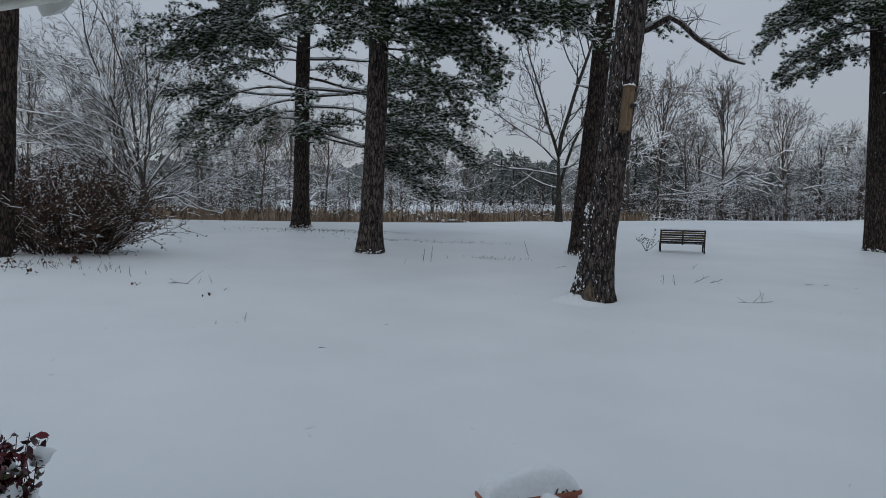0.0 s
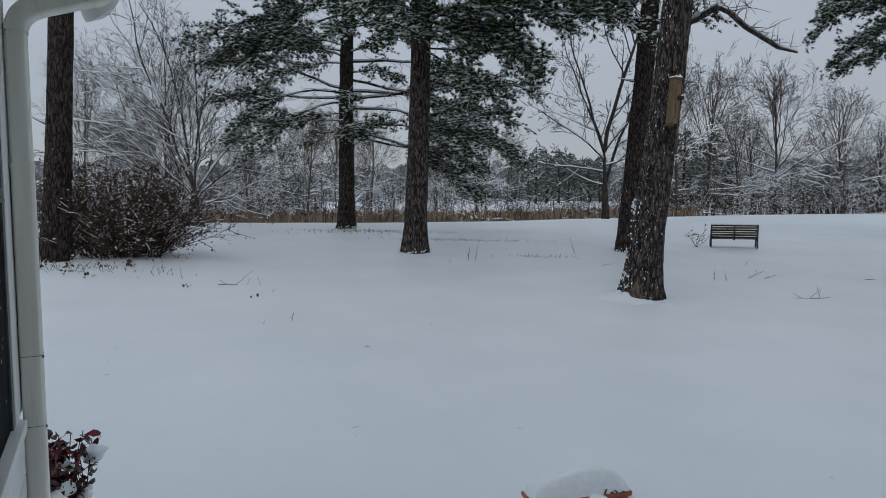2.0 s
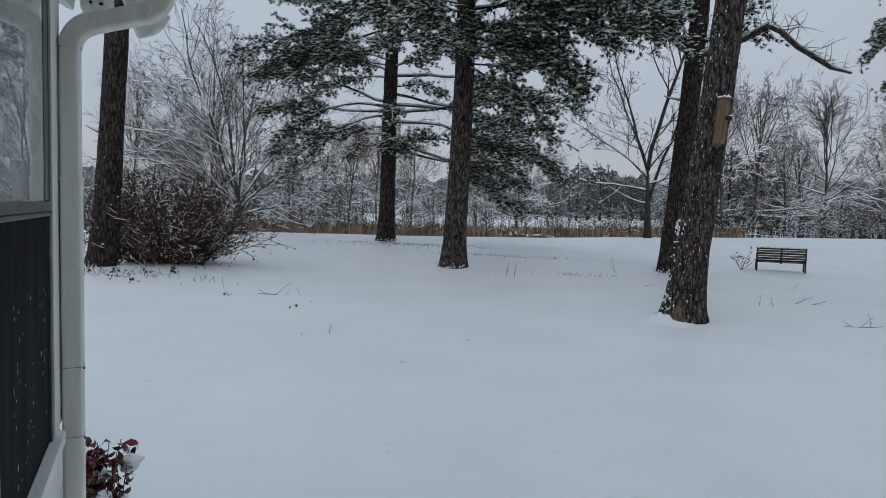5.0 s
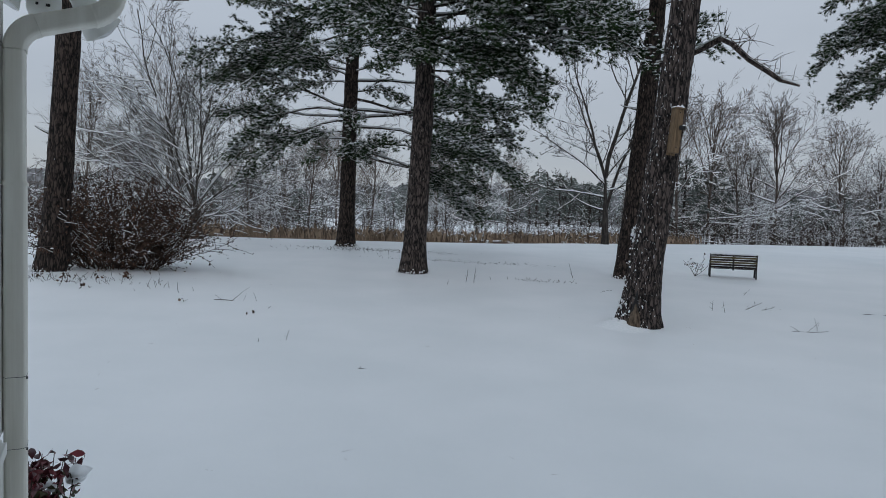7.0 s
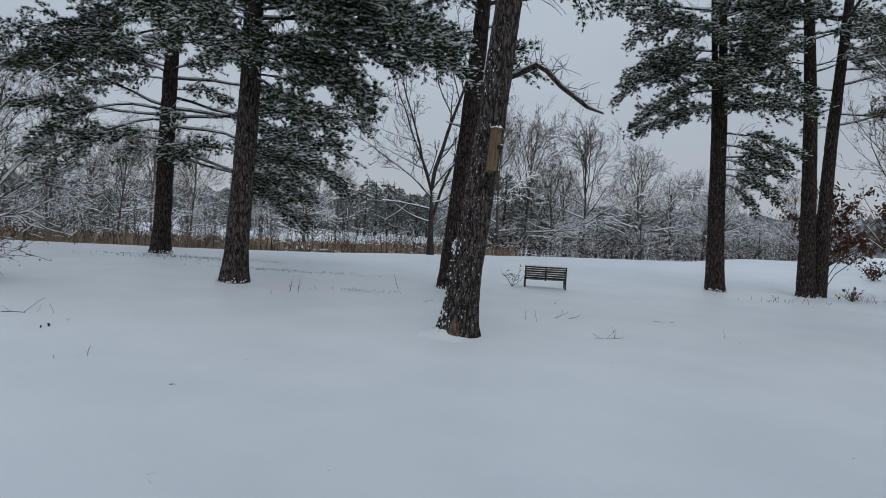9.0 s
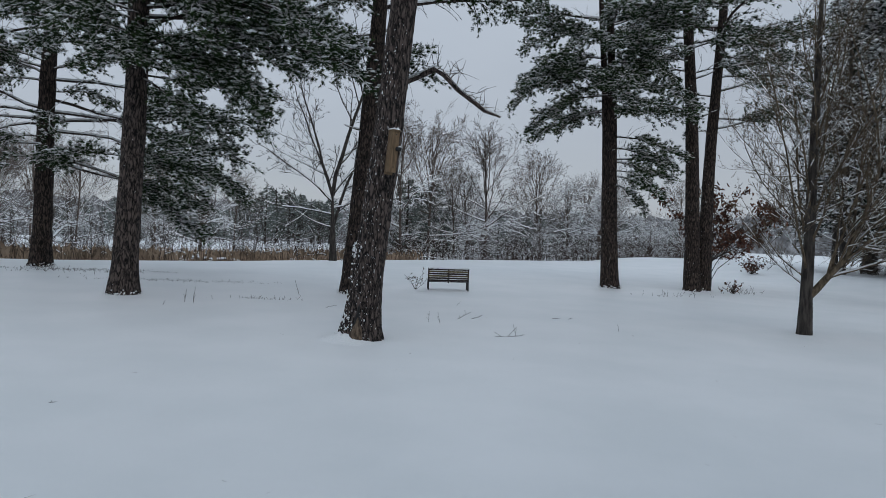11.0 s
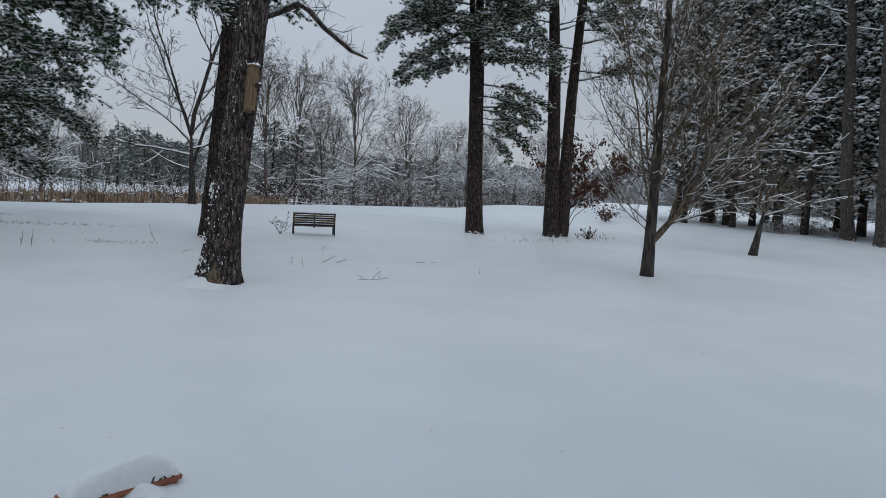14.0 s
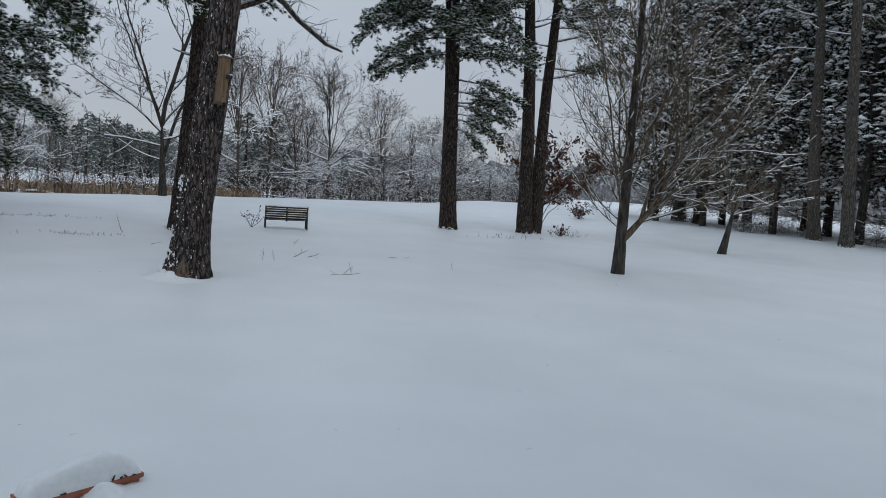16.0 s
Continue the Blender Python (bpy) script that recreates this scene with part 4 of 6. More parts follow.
# broad snow-lined tree behind the bush
SPREAD = dict(levels=4, thin=1, thins=1, steps=(9, 6, 4, 3, 2), kids=(13, 6, 4, 2), bare=(0.10, 0.12, 0.1, 0.1), angle=(16, 52), short=(0.28, 0.52), lift=0.10, wiggle=0.15, least=0.0048, snow_from=0.0072, snow=1.7, snow_keep=0.95)
bare_tree("bare_tree", "wide spreading leafless tree with snow-lined limbs", pose(-11.57, 25.6, ground_z(-11.57, 25.6)), 31, 1.4, 0.27,
          [(0.7, 172, 72, 5.0, 0.04), (0.9, 186, 60, 5.4, 0.043), (1.0, 160, 50, 5.6, 0.045), (1.1, 178, 36, 6.6, 0.048), (1.3, 172, 20, 7.6, 0.05), (1.3, 200, 10, 7.2, 0.045), (1.3, 140, 26, 6.6, 0.043),
           (1.2, 20, 12, 6.6, 0.043), (1.0, 5, 30, 5.6, 0.042), (0.9, -8, 50, 4.4, 0.037), (0.7, 4, 74, 3.6, 0.032), (1.1, -70, 30, 5.4, 0.04), (1.0, 240, 45, 5.0, 0.036), (0.6, 182, 84, 4.2, 0.029), (1.2, 90, 30, 5.8, 0.04)],
          SPREAD, bark=BARK_PALE, group="bare trees by the lawn")

# crooked tree by the marsh, seen between the pines
CROOK = dict(levels=4, thin=1, thins=1, steps=(9, 6, 4, 3, 2), kids=(10, 5, 4, 3), bare=(0.10, 0.15, 0.1, 0.1), angle=(22, 58), short=(0.26, 0.50), lift=0.30, wiggle=0.095, least=0.0075, snow_from=0.016, snow=1.1, snow_keep=0.85)
bare_tree("bare_tree", "tall crooked leafless tree with snow in its forks", pose(4.75, 33.8, ground_z(4.75, 33.8)), 33, 3.2, 0.165,
          [(3.1, 0, 2, 9.0, 0.1), (1.5, 4, 13, 7.0, 0.08), (3.0, 178, 26, 5.6, 0.052), (2.8, 184, 48, 4.4, 0.044), (2.2, 180, 84, 3.6, 0.04), (2.5, -4, 72, 2.6, 0.036), (3.1, 170, 12, 7.4, 0.06),
           (1.6, 176, 88, 2.6, 0.032), (3.1, 20, 24, 5.2, 0.048)], CROOK, group="bare trees by the lawn", lean=(-0.02, 0.0))

# ornamental pear: a main stem, a second one that leans out, upswept shoots
PEAR = dict(levels=4, thin=1, thins=1, steps=(10, 7, 5, 3, 2), kids=(12, 6, 4, 3), bare=(0.12, 0.12, 0.1, 0.1), angle=(22, 64), short=(0.20, 0.46), lift=0.50, wiggle=0.105, least=0.0026, snow_from=0.0068, snow=0.75, snow_keep=0.65)
bare_tree("bare_tree", "leafless upswept tree with a forked trunk on the lawn", pose(11.73, 12.05, ground_z(11.73, 12.05)), 35, 7.4, 0.13,
          [(0, -44, 64, 2.7, 0.027, 0.6), (0, -52, 55, 3.0, 0.028, 0.75), (0, -36, 70, 1.9, 0.018, 0.5), (0, -44, 42, 3.6, 0.028, 0.9), (0, -40, 30, 4.2, 0.03, 1.0), (0, -62, 22, 4.6, 0.032, 1.0), (0, -20, 26, 4.4, 0.032, 0.9),
           (0, 0, 10, 4.8, 0.03, 1.0), (0, -80, 12, 4.6, 0.028, 0.75), (0, -44, 8, 4.6, 0.028, 0.5), (0, -100, 30, 3.6, 0.024, 0.8), (0, 40, 24, 3.8, 0.024, 0.7), (0, -44, 54, 3.0, 0.022, 1.0),
           (1.0, 136, 64, 1.9, 0.018), (1.15, 150, 54, 2.3, 0.02), (1.5, 130, 46, 2.6, 0.022), (1.9, 145, 38, 2.8, 0.022), (2.4, 130, 36, 2.8, 0.022), (2.9, 150, 32, 2.8, 0.022), (3.5, 136, 30, 2.6, 0.02), (4.2, 140, 28, 2.4, 0.018),
           (1.3, 100, 20, 4.4, 0.03), (1.2, 220, 14, 4.6, 0.03), (1.6, -30, 12, 4.8, 0.03), (1.8, 60, 18, 4.4, 0.03), (2.1, -90, 16, 4.4, 0.028), (2.3, 180, 18, 3.8, 0.026), (2.7, -44, 20, 4.0, 0.028), (3.1, 20, 16, 3.6, 0.026),
           (3.4, -110, 18, 3.4, 0.024), (3.8, -20, 18, 3.2, 0.024), (4.3, 80, 16, 2.8, 0.022), (4.6, -60, 18, 2.8, 0.022), (5.2, 160, 16, 2.4, 0.02), (5.6, 0, 15, 2.2, 0.018)],
          PEAR, bark=BARK_PEAR, group="bare trees by the lawn", lean=(0.012, -0.012), detail=28, second=(0.85, -44, 40, 1.15, 0.068))

SAPLING = dict(PEAR, kids=(10, 6, 4, 2), angle=(20, 60), lift=0.26, least=0.0036, snow_from=0.012, snow=0.5, snow_keep=0.6)
bare_tree("bare_tree", "small leaning leafless tree with low wide branches", pose(21.4, 17.05, ground_z(21.4, 17.05)), 37, 1.6, 0.135,
          [(1.4, -51, 54, 3.4, 0.036), (1.45, -51, 66, 3.0, 0.024), (1.5, -62, 36, 3.8, 0.03), (1.55, 128, 10, 3.0, 0.04), (1.4, 128, 58, 2.8, 0.03), (1.5, 142, 38, 3.4, 0.035), (1.55, -20, 26, 4.0, 0.04), (1.5, 205, 42, 3.0, 0.03),
           (1.55, 60, 30, 3.4, 0.035), (1.4, -40, 76, 2.6, 0.022), (1.55, -80, 18, 4.0, 0.04), (1.5, 120, 72, 2.2, 0.02)], SAPLING, bark=BARK_PEAR, group="bare trees by the lawn", lean=(0.105, -0.125))

# ---- the far woods ----
FAR = dict(levels=3, steps=(5, 3, 2, 2), thin=1, thins=1, kids=(6, 4, 3), bare=(0.25, 0.15, 0.1), angle=(22, 58), short=(0.40, 0.62), lift=0.16, wiggle=0.09, least=0.010, snow_from=0.016, snow=1.0, snow_keep=0.6)
SLIM = dict(FAR, kids=(6, 5, 4), least=0.0065, snow_from=0.0105, snow=1.1, snow_keep=0.6, wiggle=0.07)
FROST = dict(FAR, kids=(5, 4, 3), angle=(25, 60), lift=0.1, wiggle=0.11, snow_from=0.0099, snow=1.7, snow_keep=0.9)


def far_tree(seed, height, tilt, count, low, spec=FAR, label="leafless woodland tree dusted with snow", arms=0, thick=1.0):
    """A woodland tree. tilt: how far its limbs lean out; low: where they start; arms: long low snow-laden limbs."""
    rng = np.random.default_rng(seed)
    tree = thing("bare_tree", label, "bare tree", Matrix(), "distant bare trees")
    geo, axis, radius = trunk_mesh(rng, height * 0.8, 0.18 * thick, 0.13 * thick, (rng.uniform(-0.03, 0.03), 0), sway=0.12, rough=0.05, sides=9, step=0.5, bare_to=50)
    part("trunk", geo, TWIG, tree)
    wood, snow = Geo(), Geo()
    for k in range(count):
        h = height * (low + (0.72 - low) * (k + rng.random()) / count)
        a, t = rng.uniform(0, 6.28), radians(rng.uniform(*tilt))
        branch_out(rng, wood, snow, axis(h), (math.cos(a) * math.sin(t), math.sin(a) * math.sin(t), math.cos(t)), min((height - h) * rng.uniform(0.6, 0.9), height * (0.30 + 0.16 * math.cos(t))), rng.uniform(0.04, 0.06) * thick, 0, spec)
    for k in range(arms):
        a = k * 2.2 + rng.uniform(-0.5, 0.5)
        branch_out(rng, wood, snow, axis(height * rng.uniform(0.1, 0.35)), (math.cos(a), math.sin(a), rng.uniform(-0.05, 0.5)), height * rng.uniform(0.3, 0.5), 0.05, 0, FROST)
    part("crown", wood, TWIG, tree, "fine leafless crown of grey twigs")
    if snow.filled():
        part("snow", snow, SNOW, tree, "snow lining the branches")
    return tree


def thicket(seed, width, height, count):
    """A tangle of thin stems and arching snow-lined twigs."""
    rng = np.random.default_rng(seed)
    ob = thing("thicket", "tangled leafless thicket lined with snow", "thicket", Matrix(), "thickets at the wood's edge")
    wood, snow = Geo(), Geo()
    for k in range(count):
        x, y = rng.uniform(-width / 2, width / 2), rng.uniform(-1.6, 1.6)
        ln = height * rng.uniform(0.35, 1.0)
        line = curve_line(rng, (x, y, -0.1), (rng.normal(0, 0.35), rng.normal(0, 0.3), 1), ln, 4, 0.12, 0, 0.25)
        sweep(wood, line, np.linspace(rng.uniform(0.012, 0.028), 0.008, 5), 3)
        for q in range(7):
            i = rng.integers(1, 5)
            tl = curve_line(rng, line[i], (rng.normal(0, 1), rng.normal(0, 1), rng.uniform(-0.1, 0.8)), rng.uniform(0.5, 1.5), 3, 0.16, 0, 0.2)
            rad = np.linspace(0.013, 0.008, 4)
            sweep(wood, tl, rad, 1)
            if rng.random() < 0.5:
                snow_line(snow, tl, rad, rng, 1.2, 0.7)
    part("stem_tangle", wood, TWIG, ob)
    part("snow", snow, SNOW, ob, "snow lining the twigs")
    return ob


def conifer(seed, height, base, name, label, group, mat, rows, snowy, bare=0.5, tuft=0.30, blade=0.022, shelf=14, lump=(0.06, 0.14), dome=False):
    """A dense conifer: tiers of drooping sprays with snow on top."""
    rng = np.random.default_rng(seed)
    tree = thing(name, label, "conifer", Matrix(), group)
    geo, axis, radius = trunk_mesh(rng, height, 0.20, 0.16, (0, 0), sway=0.05, rough=0.05, sides=9, step=0.4, bare_to=50)
    part("trunk", geo, BARK_GREY, tree)
    wood, snow = Geo(), Geo()
    tp, tw = [], []
    for k in range(rows):
        h = bare + (height - bare) * (k + rng.random()) / rows
        g = (h - bare) / (height - bare)
        length = base * ((1 - g) ** 0.75 if not dome else (1 - g ** 2.2) ** 0.5 * (0.55 + 0.45 * smooth(0, 0.35, g))) * rng.uniform(0.6, 1.15) + 0.25
        a = k * 2.4 + rng.uniform(-0.4, 0.4)
        line = curve_line(rng, axis(h), (math.cos(a), math.sin(a), 0.15 if dome else rng.uniform(-0.35, 0.45)), length, 5, 0.08 if dome else 0.14, 0, 0.4)
        sweep(wood, line, np.linspace(0.03, 0.008, 6), 1)
        for q in range(shelf):
            f = (0.18 + 0.82 * (q + rng.random()) / shelf) * 5
            i = min(int(f), 4)
            p = line[i] + (line[i + 1] - line[i]) * (f - i)
            d = unit(line[i + 1] - line[i])
            s = unit(cross3(d, (0, 0, 1))) * rng.normal(0, 0.22) * length * 0.8 * (1.1 - f / 6)
            tp.append(p + s + np.array([0, 0, rng.normal(0, 0.05 if dome else 0.22)]))
            tw.append(d * 0.7 + s * 0.8 + np.array([0, 0, -0.25 if dome else rng.uniform(-0.7, 0.2)]))
    for k in range(int(bare * 9) if bare > 1.5 else 0):
        a = rng.uniform(0, 6.28)
        line = curve_line(rng, axis(rng.uniform(0.7, bare + 0.6)), (math.cos(a), math.sin(a), rng.uniform(-0.15, 0.25)), rng.uniform(0.8, 2.8), 5, 0.10, 0, 0.15)
        sweep(wood, line, np.linspace(0.016, 0.006, 6), 3)
        snow_line(snow, line, np.linspace(0.016, 0.006, 6), rng, 0.6, 0.4)
        for q in range(4):
            sweep(wood, curve_line(rng, line[rng.integers(1, 5)], unit(line[4] - line[1]) + rng.normal(0, 0.6, 3), rng.uniform(0.3, 0.9), 3, 0.12), np.linspace(0.007, 0.004, 4), 1)
    tp, tw = np.array(tp), np.array(tw)
    foliage = Geo()
    tufts(foliage, tp, tw, rng, 5, tuft, blade * 1.25, 0.9)
    part("branchwork", wood, TWIG, tree)
    part("needles", foliage, mat, tree, smooth=False)
    pick = rng.random(len(tp)) < snowy
    blobs(snow, tp[pick] + tw[pick] * (0.12 if dome else 0.2) + np.array([0, 0, 0.09 if dome else 0.05]), rng.uniform(*lump, pick.sum()), rng, 0.4 if dome else 0.6)
    part("snow", snow, SNOW, tree, "snow lying on the sprays")
    return tree


def settle(x, y, turn, size):
    return pose(x, y, ground_z(x, y) - 0.05, 0, 0, turn) @ Matrix.Diagonal((size, size, size, 1))


def place_all(kinds, spots, rng):
    """The first of each kind is moved to its spot, the rest are copies. spots: x, y, size, kind."""
    used = set()
    for x, y, s, k in spots:
        m = settle(x, y, rng.uniform(0, 360), s)
        if k in used:
            copy_thing(kinds[k], m)
        else:
            kinds[k].matrix_basis = m
            used.add(k)


def scatter_woods():
    rng = np.random.default_rng(77)
    slender = far_tree(106, 9.5, (8, 38), 13, 0.14, dict(SLIM, least=0.0045, snow_from=0.006), label="slender many-stemmed leafless tree", thick=0.45)
    oak = far_tree(101, 10.0, (12, 66), 18, 0.28, dict(SLIM, lift=0.22), arms=4, thick=0.75, label="broad leafless woodland tree against the sky")
    tall = far_tree(102, 10.5, (8, 42), 17, 0.3, SLIM, arms=4, thick=0.75)
    vase = far_tree(103, 9.5, (12, 52), 17, 0.18, SLIM, arms=3, thick=0.65)
    willow = far_tree(104, 7.5, (12, 45), 14, 0.12, FROST, arms=4, label="low leafless tree white with snow")
    frosted = far_tree(105, 6.0, (20, 65), 13, 0.12, FROST, arms=5, label="low leafless tree white with snow")
    kinds = [oak, tall, vase, willow, frosted, slender]
    # authored trees of the right-hand treeline, then the left ones
    spots = [(11.0, 46.0, 1.0, 1), (13.4, 48.0, 1.02, 1), (17.8, 48.5, 1.03, 0), (24.6, 54, 1.0, 2), (29.2, 58, 1.0, 3), (33.5, 62, 0.9, 2),
             (-15.6, 32.0, 1.0, 5), (-12.9, 35, 0.9, 5), (-19.0, 31, 0.85, 5), (-9.5, 50, 0.85, 2), (-13.0, 54, 0.85, 1), (-5.5, 58, 0.75, 0)]
    for k in range(20):
        f = (k + rng.random()) / 20
        off = rng.uniform(0, 9)
        spots.append((9.0 + f * 46 - off * 0.3, 43.5 + f * 24 + off, rng.uniform(0.65, 1.0), (3, 4, 2, 4, 3)[k % 5]))
    for k in range(18):
        x = -50 + 53 * (k + rng.random()) / 18
        spots.append((x, rng.uniform(48, 74) - 0.12 * x, rng.uniform(0.65, 0.95), (4, 3, 2, 4, 0)[k % 5]))
    for k in range(9):
        x = -32 + 22 * (k + rng.random()) / 9
        spots.append((x, rng.uniform(31, 40), rng.uniform(0.5, 0.8), (4, 3, 2)[k % 3]))
    for k in range(3):
        spots.append((10 + 12 * (k + rng.random()) / 3, rng.uniform(66, 84), rng.uniform(0.55, 0.8), (4, 3)[k % 2]))
    place_all(kinds, spots, rng)
    brush = [thicket(120 + k, 5.5, 3.0 + 0.6 * k, 46) for k in range(3)]
    spots = []
    for k in range(17):
        f = (k + rng.random()) / 17
        spots.append((9.0 + f * 50, 47.5 + f * 25 + rng.uniform(0, 6), rng.uniform(0.5, 1.3), k % 3))
    for k in range(22):
        x = -50 + 37 * (k + rng.random()) / 22
        spots.append((x, rng.uniform(46, 60) - 0.1 * x, rng.uniform(0.8, 1.3), k % 3))
    for k in range(10):
        spots.append((-34 + 22 * (k + rng.random()) / 10, rng.uniform(30, 36), rng.uniform(0.6, 0.95), k % 3))
    for x, y in ((33.0, 24.8), (35.5, 23.0), (36.5, 25.5), (38.5, 27.0), (37.0, 32.5), (40.0, 22.0), (35.0, 19.0), (37.5, 16.5), (41.0, 26.0), (43.0, 21.5), (40.5, 31.0)):
        spots.append((x, y, rng.uniform(0.3, 0.45), len(spots) % 3))
    place_all(brush, spots, rng)
    far = [conifer(200 + k, 7.8, 2.1, "conifer_tree", "distant grey-green conifer dusted with snow", "distant conifers", NEEDLE_HAZED, 60, 0.6, 1.0, 0.36, 0.045, 11, dome=True) for k in range(2)]
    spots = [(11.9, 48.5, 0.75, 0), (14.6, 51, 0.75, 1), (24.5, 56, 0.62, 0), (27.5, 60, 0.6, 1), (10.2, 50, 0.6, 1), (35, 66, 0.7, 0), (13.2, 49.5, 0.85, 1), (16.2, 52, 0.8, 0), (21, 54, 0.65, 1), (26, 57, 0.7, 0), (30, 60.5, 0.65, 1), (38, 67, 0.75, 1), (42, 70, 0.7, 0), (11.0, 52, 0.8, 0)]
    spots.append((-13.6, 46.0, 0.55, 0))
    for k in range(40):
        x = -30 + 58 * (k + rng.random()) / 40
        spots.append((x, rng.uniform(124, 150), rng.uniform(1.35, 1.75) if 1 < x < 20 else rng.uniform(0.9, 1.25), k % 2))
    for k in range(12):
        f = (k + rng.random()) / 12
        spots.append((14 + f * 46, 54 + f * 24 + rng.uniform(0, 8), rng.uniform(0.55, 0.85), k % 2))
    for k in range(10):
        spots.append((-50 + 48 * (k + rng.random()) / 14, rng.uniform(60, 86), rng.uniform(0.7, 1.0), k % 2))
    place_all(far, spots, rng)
    dark = [conifer(300 + k, 15.0, 3.6, "conifer_tree", "dense dark conifer with snow on its drooping sprays", "dark conifers in the wood", NEEDLE_DARK, 130, 1.0, 2.6, 0.28, 0.026, 16, (0.05, 0.19)) for k in range(3)]
    # the last nine, mostly out of view, are added to block light on the wood floor
    spots = [(34.5, 24.5, 1.0), (37.5, 21.5, 1.1), (33.8, 28.6, 0.95), (37.0, 28.0, 1.1), (40.5, 25.2, 1.1), (39.0, 31.5, 1.05), (41.5, 19.0, 1.1), (36.5, 17.0, 1.0), (34.0, 13.5, 1.0), (38.5, 13.0, 1.1),
             (44.0, 29.0, 1.1), (44.5, 34.0, 1.1), (42.0, 37.5, 1.0), (47.0, 24.0, 1.1), (48.0, 37.5, 1.0), (35.0, 34.0, 0.9), (36.0, 31.0, 1.0), (38.5, 35.0, 1.0), (33.0, 31.5, 0.85), (34.8, 20.0, 0.9), (46.0, 12.0, 1.1), (50.0, 18.0, 1.1), (52.0, 27.0, 1.1), (52.5, 34.0, 1.1), (44.0, 6.0, 1.1), (38.0, 6.5, 1.0), (43.0, 15.0, 0.9), (45.5, 20.5, 0.9), (40.0, 28.5, 0.8)]
    place_all(dark, [(x, y, s * 1.12, k % 3) for k, (x, y, s) in enumerate(spots)], rng)


scatter_woods()


def distant_woods():
    """Far rows of woodland that close the horizon, with an uneven top."""
    for row, (near, height, seed) in enumerate(((166, 7.5, 4.0), (200, 10.0, 9.0))):
        geo = Geo()
        verts, n = [], 700
        for k in range(n + 1):
            a = radians(-60 + 135 * k / n)
            r = near + 6 * noise3(a * 9, seed, 0)
            x, y = r * math.sin(a), r * math.cos(a)
            h = height * (1 + 0.22 * noise3(a * 14, seed, 1) + 0.16 * noise3(a * 60, seed, 2) + 0.16 * noise3(a * 190, seed, 3))
            for s in range(4):
                bulge = 1.2 * noise3(a * 80, s * 2.0, seed)
                verts.append((x + bulge, y + bulge + 1.5 * s, -0.5 + (h + 0.5) * s / 3))
        geo.add(verts, [(k * 4 + s, (k + 1) * 4 + s, (k + 1) * 4 + s + 1, k * 4 + s + 1) for k in range(n) for s in range(3)])
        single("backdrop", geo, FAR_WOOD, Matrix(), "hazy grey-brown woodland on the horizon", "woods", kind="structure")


distant_woods()


# ---- undergrowth along the far edge ----
def edge_y(x):
    """The line where the lawn ends."""
    return crest_y(x) + 0.4


def undergrowth():
    rng = np.random.default_rng(91)
    wood, snow = Geo(), Geo()
    for k in range(2600):
        x = rng.uniform(-32, 46)
        if -14 < x < -6 and rng.random() < 0.5:
            continue
        y = edge_y(x) + abs(rng.normal(0, 5.0)) + 1.3
        h = rng.uniform(0.8, 2.9) * (1.0 if x < 9 else 0.8)
        pts = curve_line(rng, (x, y, ground_z(x, y) - 0.05), (rng.normal(0, 0.16), rng.normal(0, 0.16), 1), h, 3, 0.06)
        sweep(wood, pts, np.linspace(rng.uniform(0.005, 0.014), 0.004, 4), 3)
        for q in range(3):
            i = rng.integers(1, 3)
            tl = curve_line(rng, pts[i], (rng.normal(0, 0.8), rng.normal(0, 0.8), rng.uniform(0.1, 1)), rng.uniform(0.3, 1.0), 2, 0.1)
            rad = np.linspace(0.009, 0.005, 3)
            sweep(wood, tl, rad, 3)
            snow_line(snow, tl, rad, rng, 0.8, 0.28)
    brush = thing("undergrowth", "thin leafless saplings and brush flecked with snow", "brush", Matrix(), kind="stuff")
    part("stem_tangle", wood, BROWN_TWIG, brush)
    part("snow", snow, SNOW, brush)
    reeds = Geo()
    n = 7000
    x = rng.uniform(-14, 11, n)
    y = np.array([crest_y(v) for v in x]) + rng.uniform(2.5, 18.0, n)
    clump = np.array([noise3(a * 0.3, b * 0.3, 5.0) + 0.04 * min(a + 5, 0) for a, b in zip(x, y)]) > -0.6
    x, y = x[clump], y[clump]
    z = np.array([ground_z(a, b) for a, b in zip(x, y)])
    n = len(x)
    root = np.stack([x, y, z], 1)
    d = np.stack([rng.normal(0, 0.18, n), rng.normal(0, 0.18, n), np.ones(n)], 1)
    h = rng.uniform(0.3, 0.85, (n, 1))
    w = np.stack([rng.uniform(0.004, 0.010, n), rng.uniform(-0.006, 0.006, n), np.zeros(n)], 1)
    v = np.stack([root - w, root + w, root + d * h * 0.6 + w * 0.8, root + d * h + np.stack([rng.normal(0, 0.12, n), np.zeros(n), -0.05 * np.ones(n)], 1)], 1)
    reeds.add(v, np.arange(4 * n).reshape(-1, 4))
    single("reeds", reeds, REED, Matrix(), "tawny dry marsh reeds at the far edge of the lawn", "reeds", kind="stuff", smooth=False)


undergrowth()


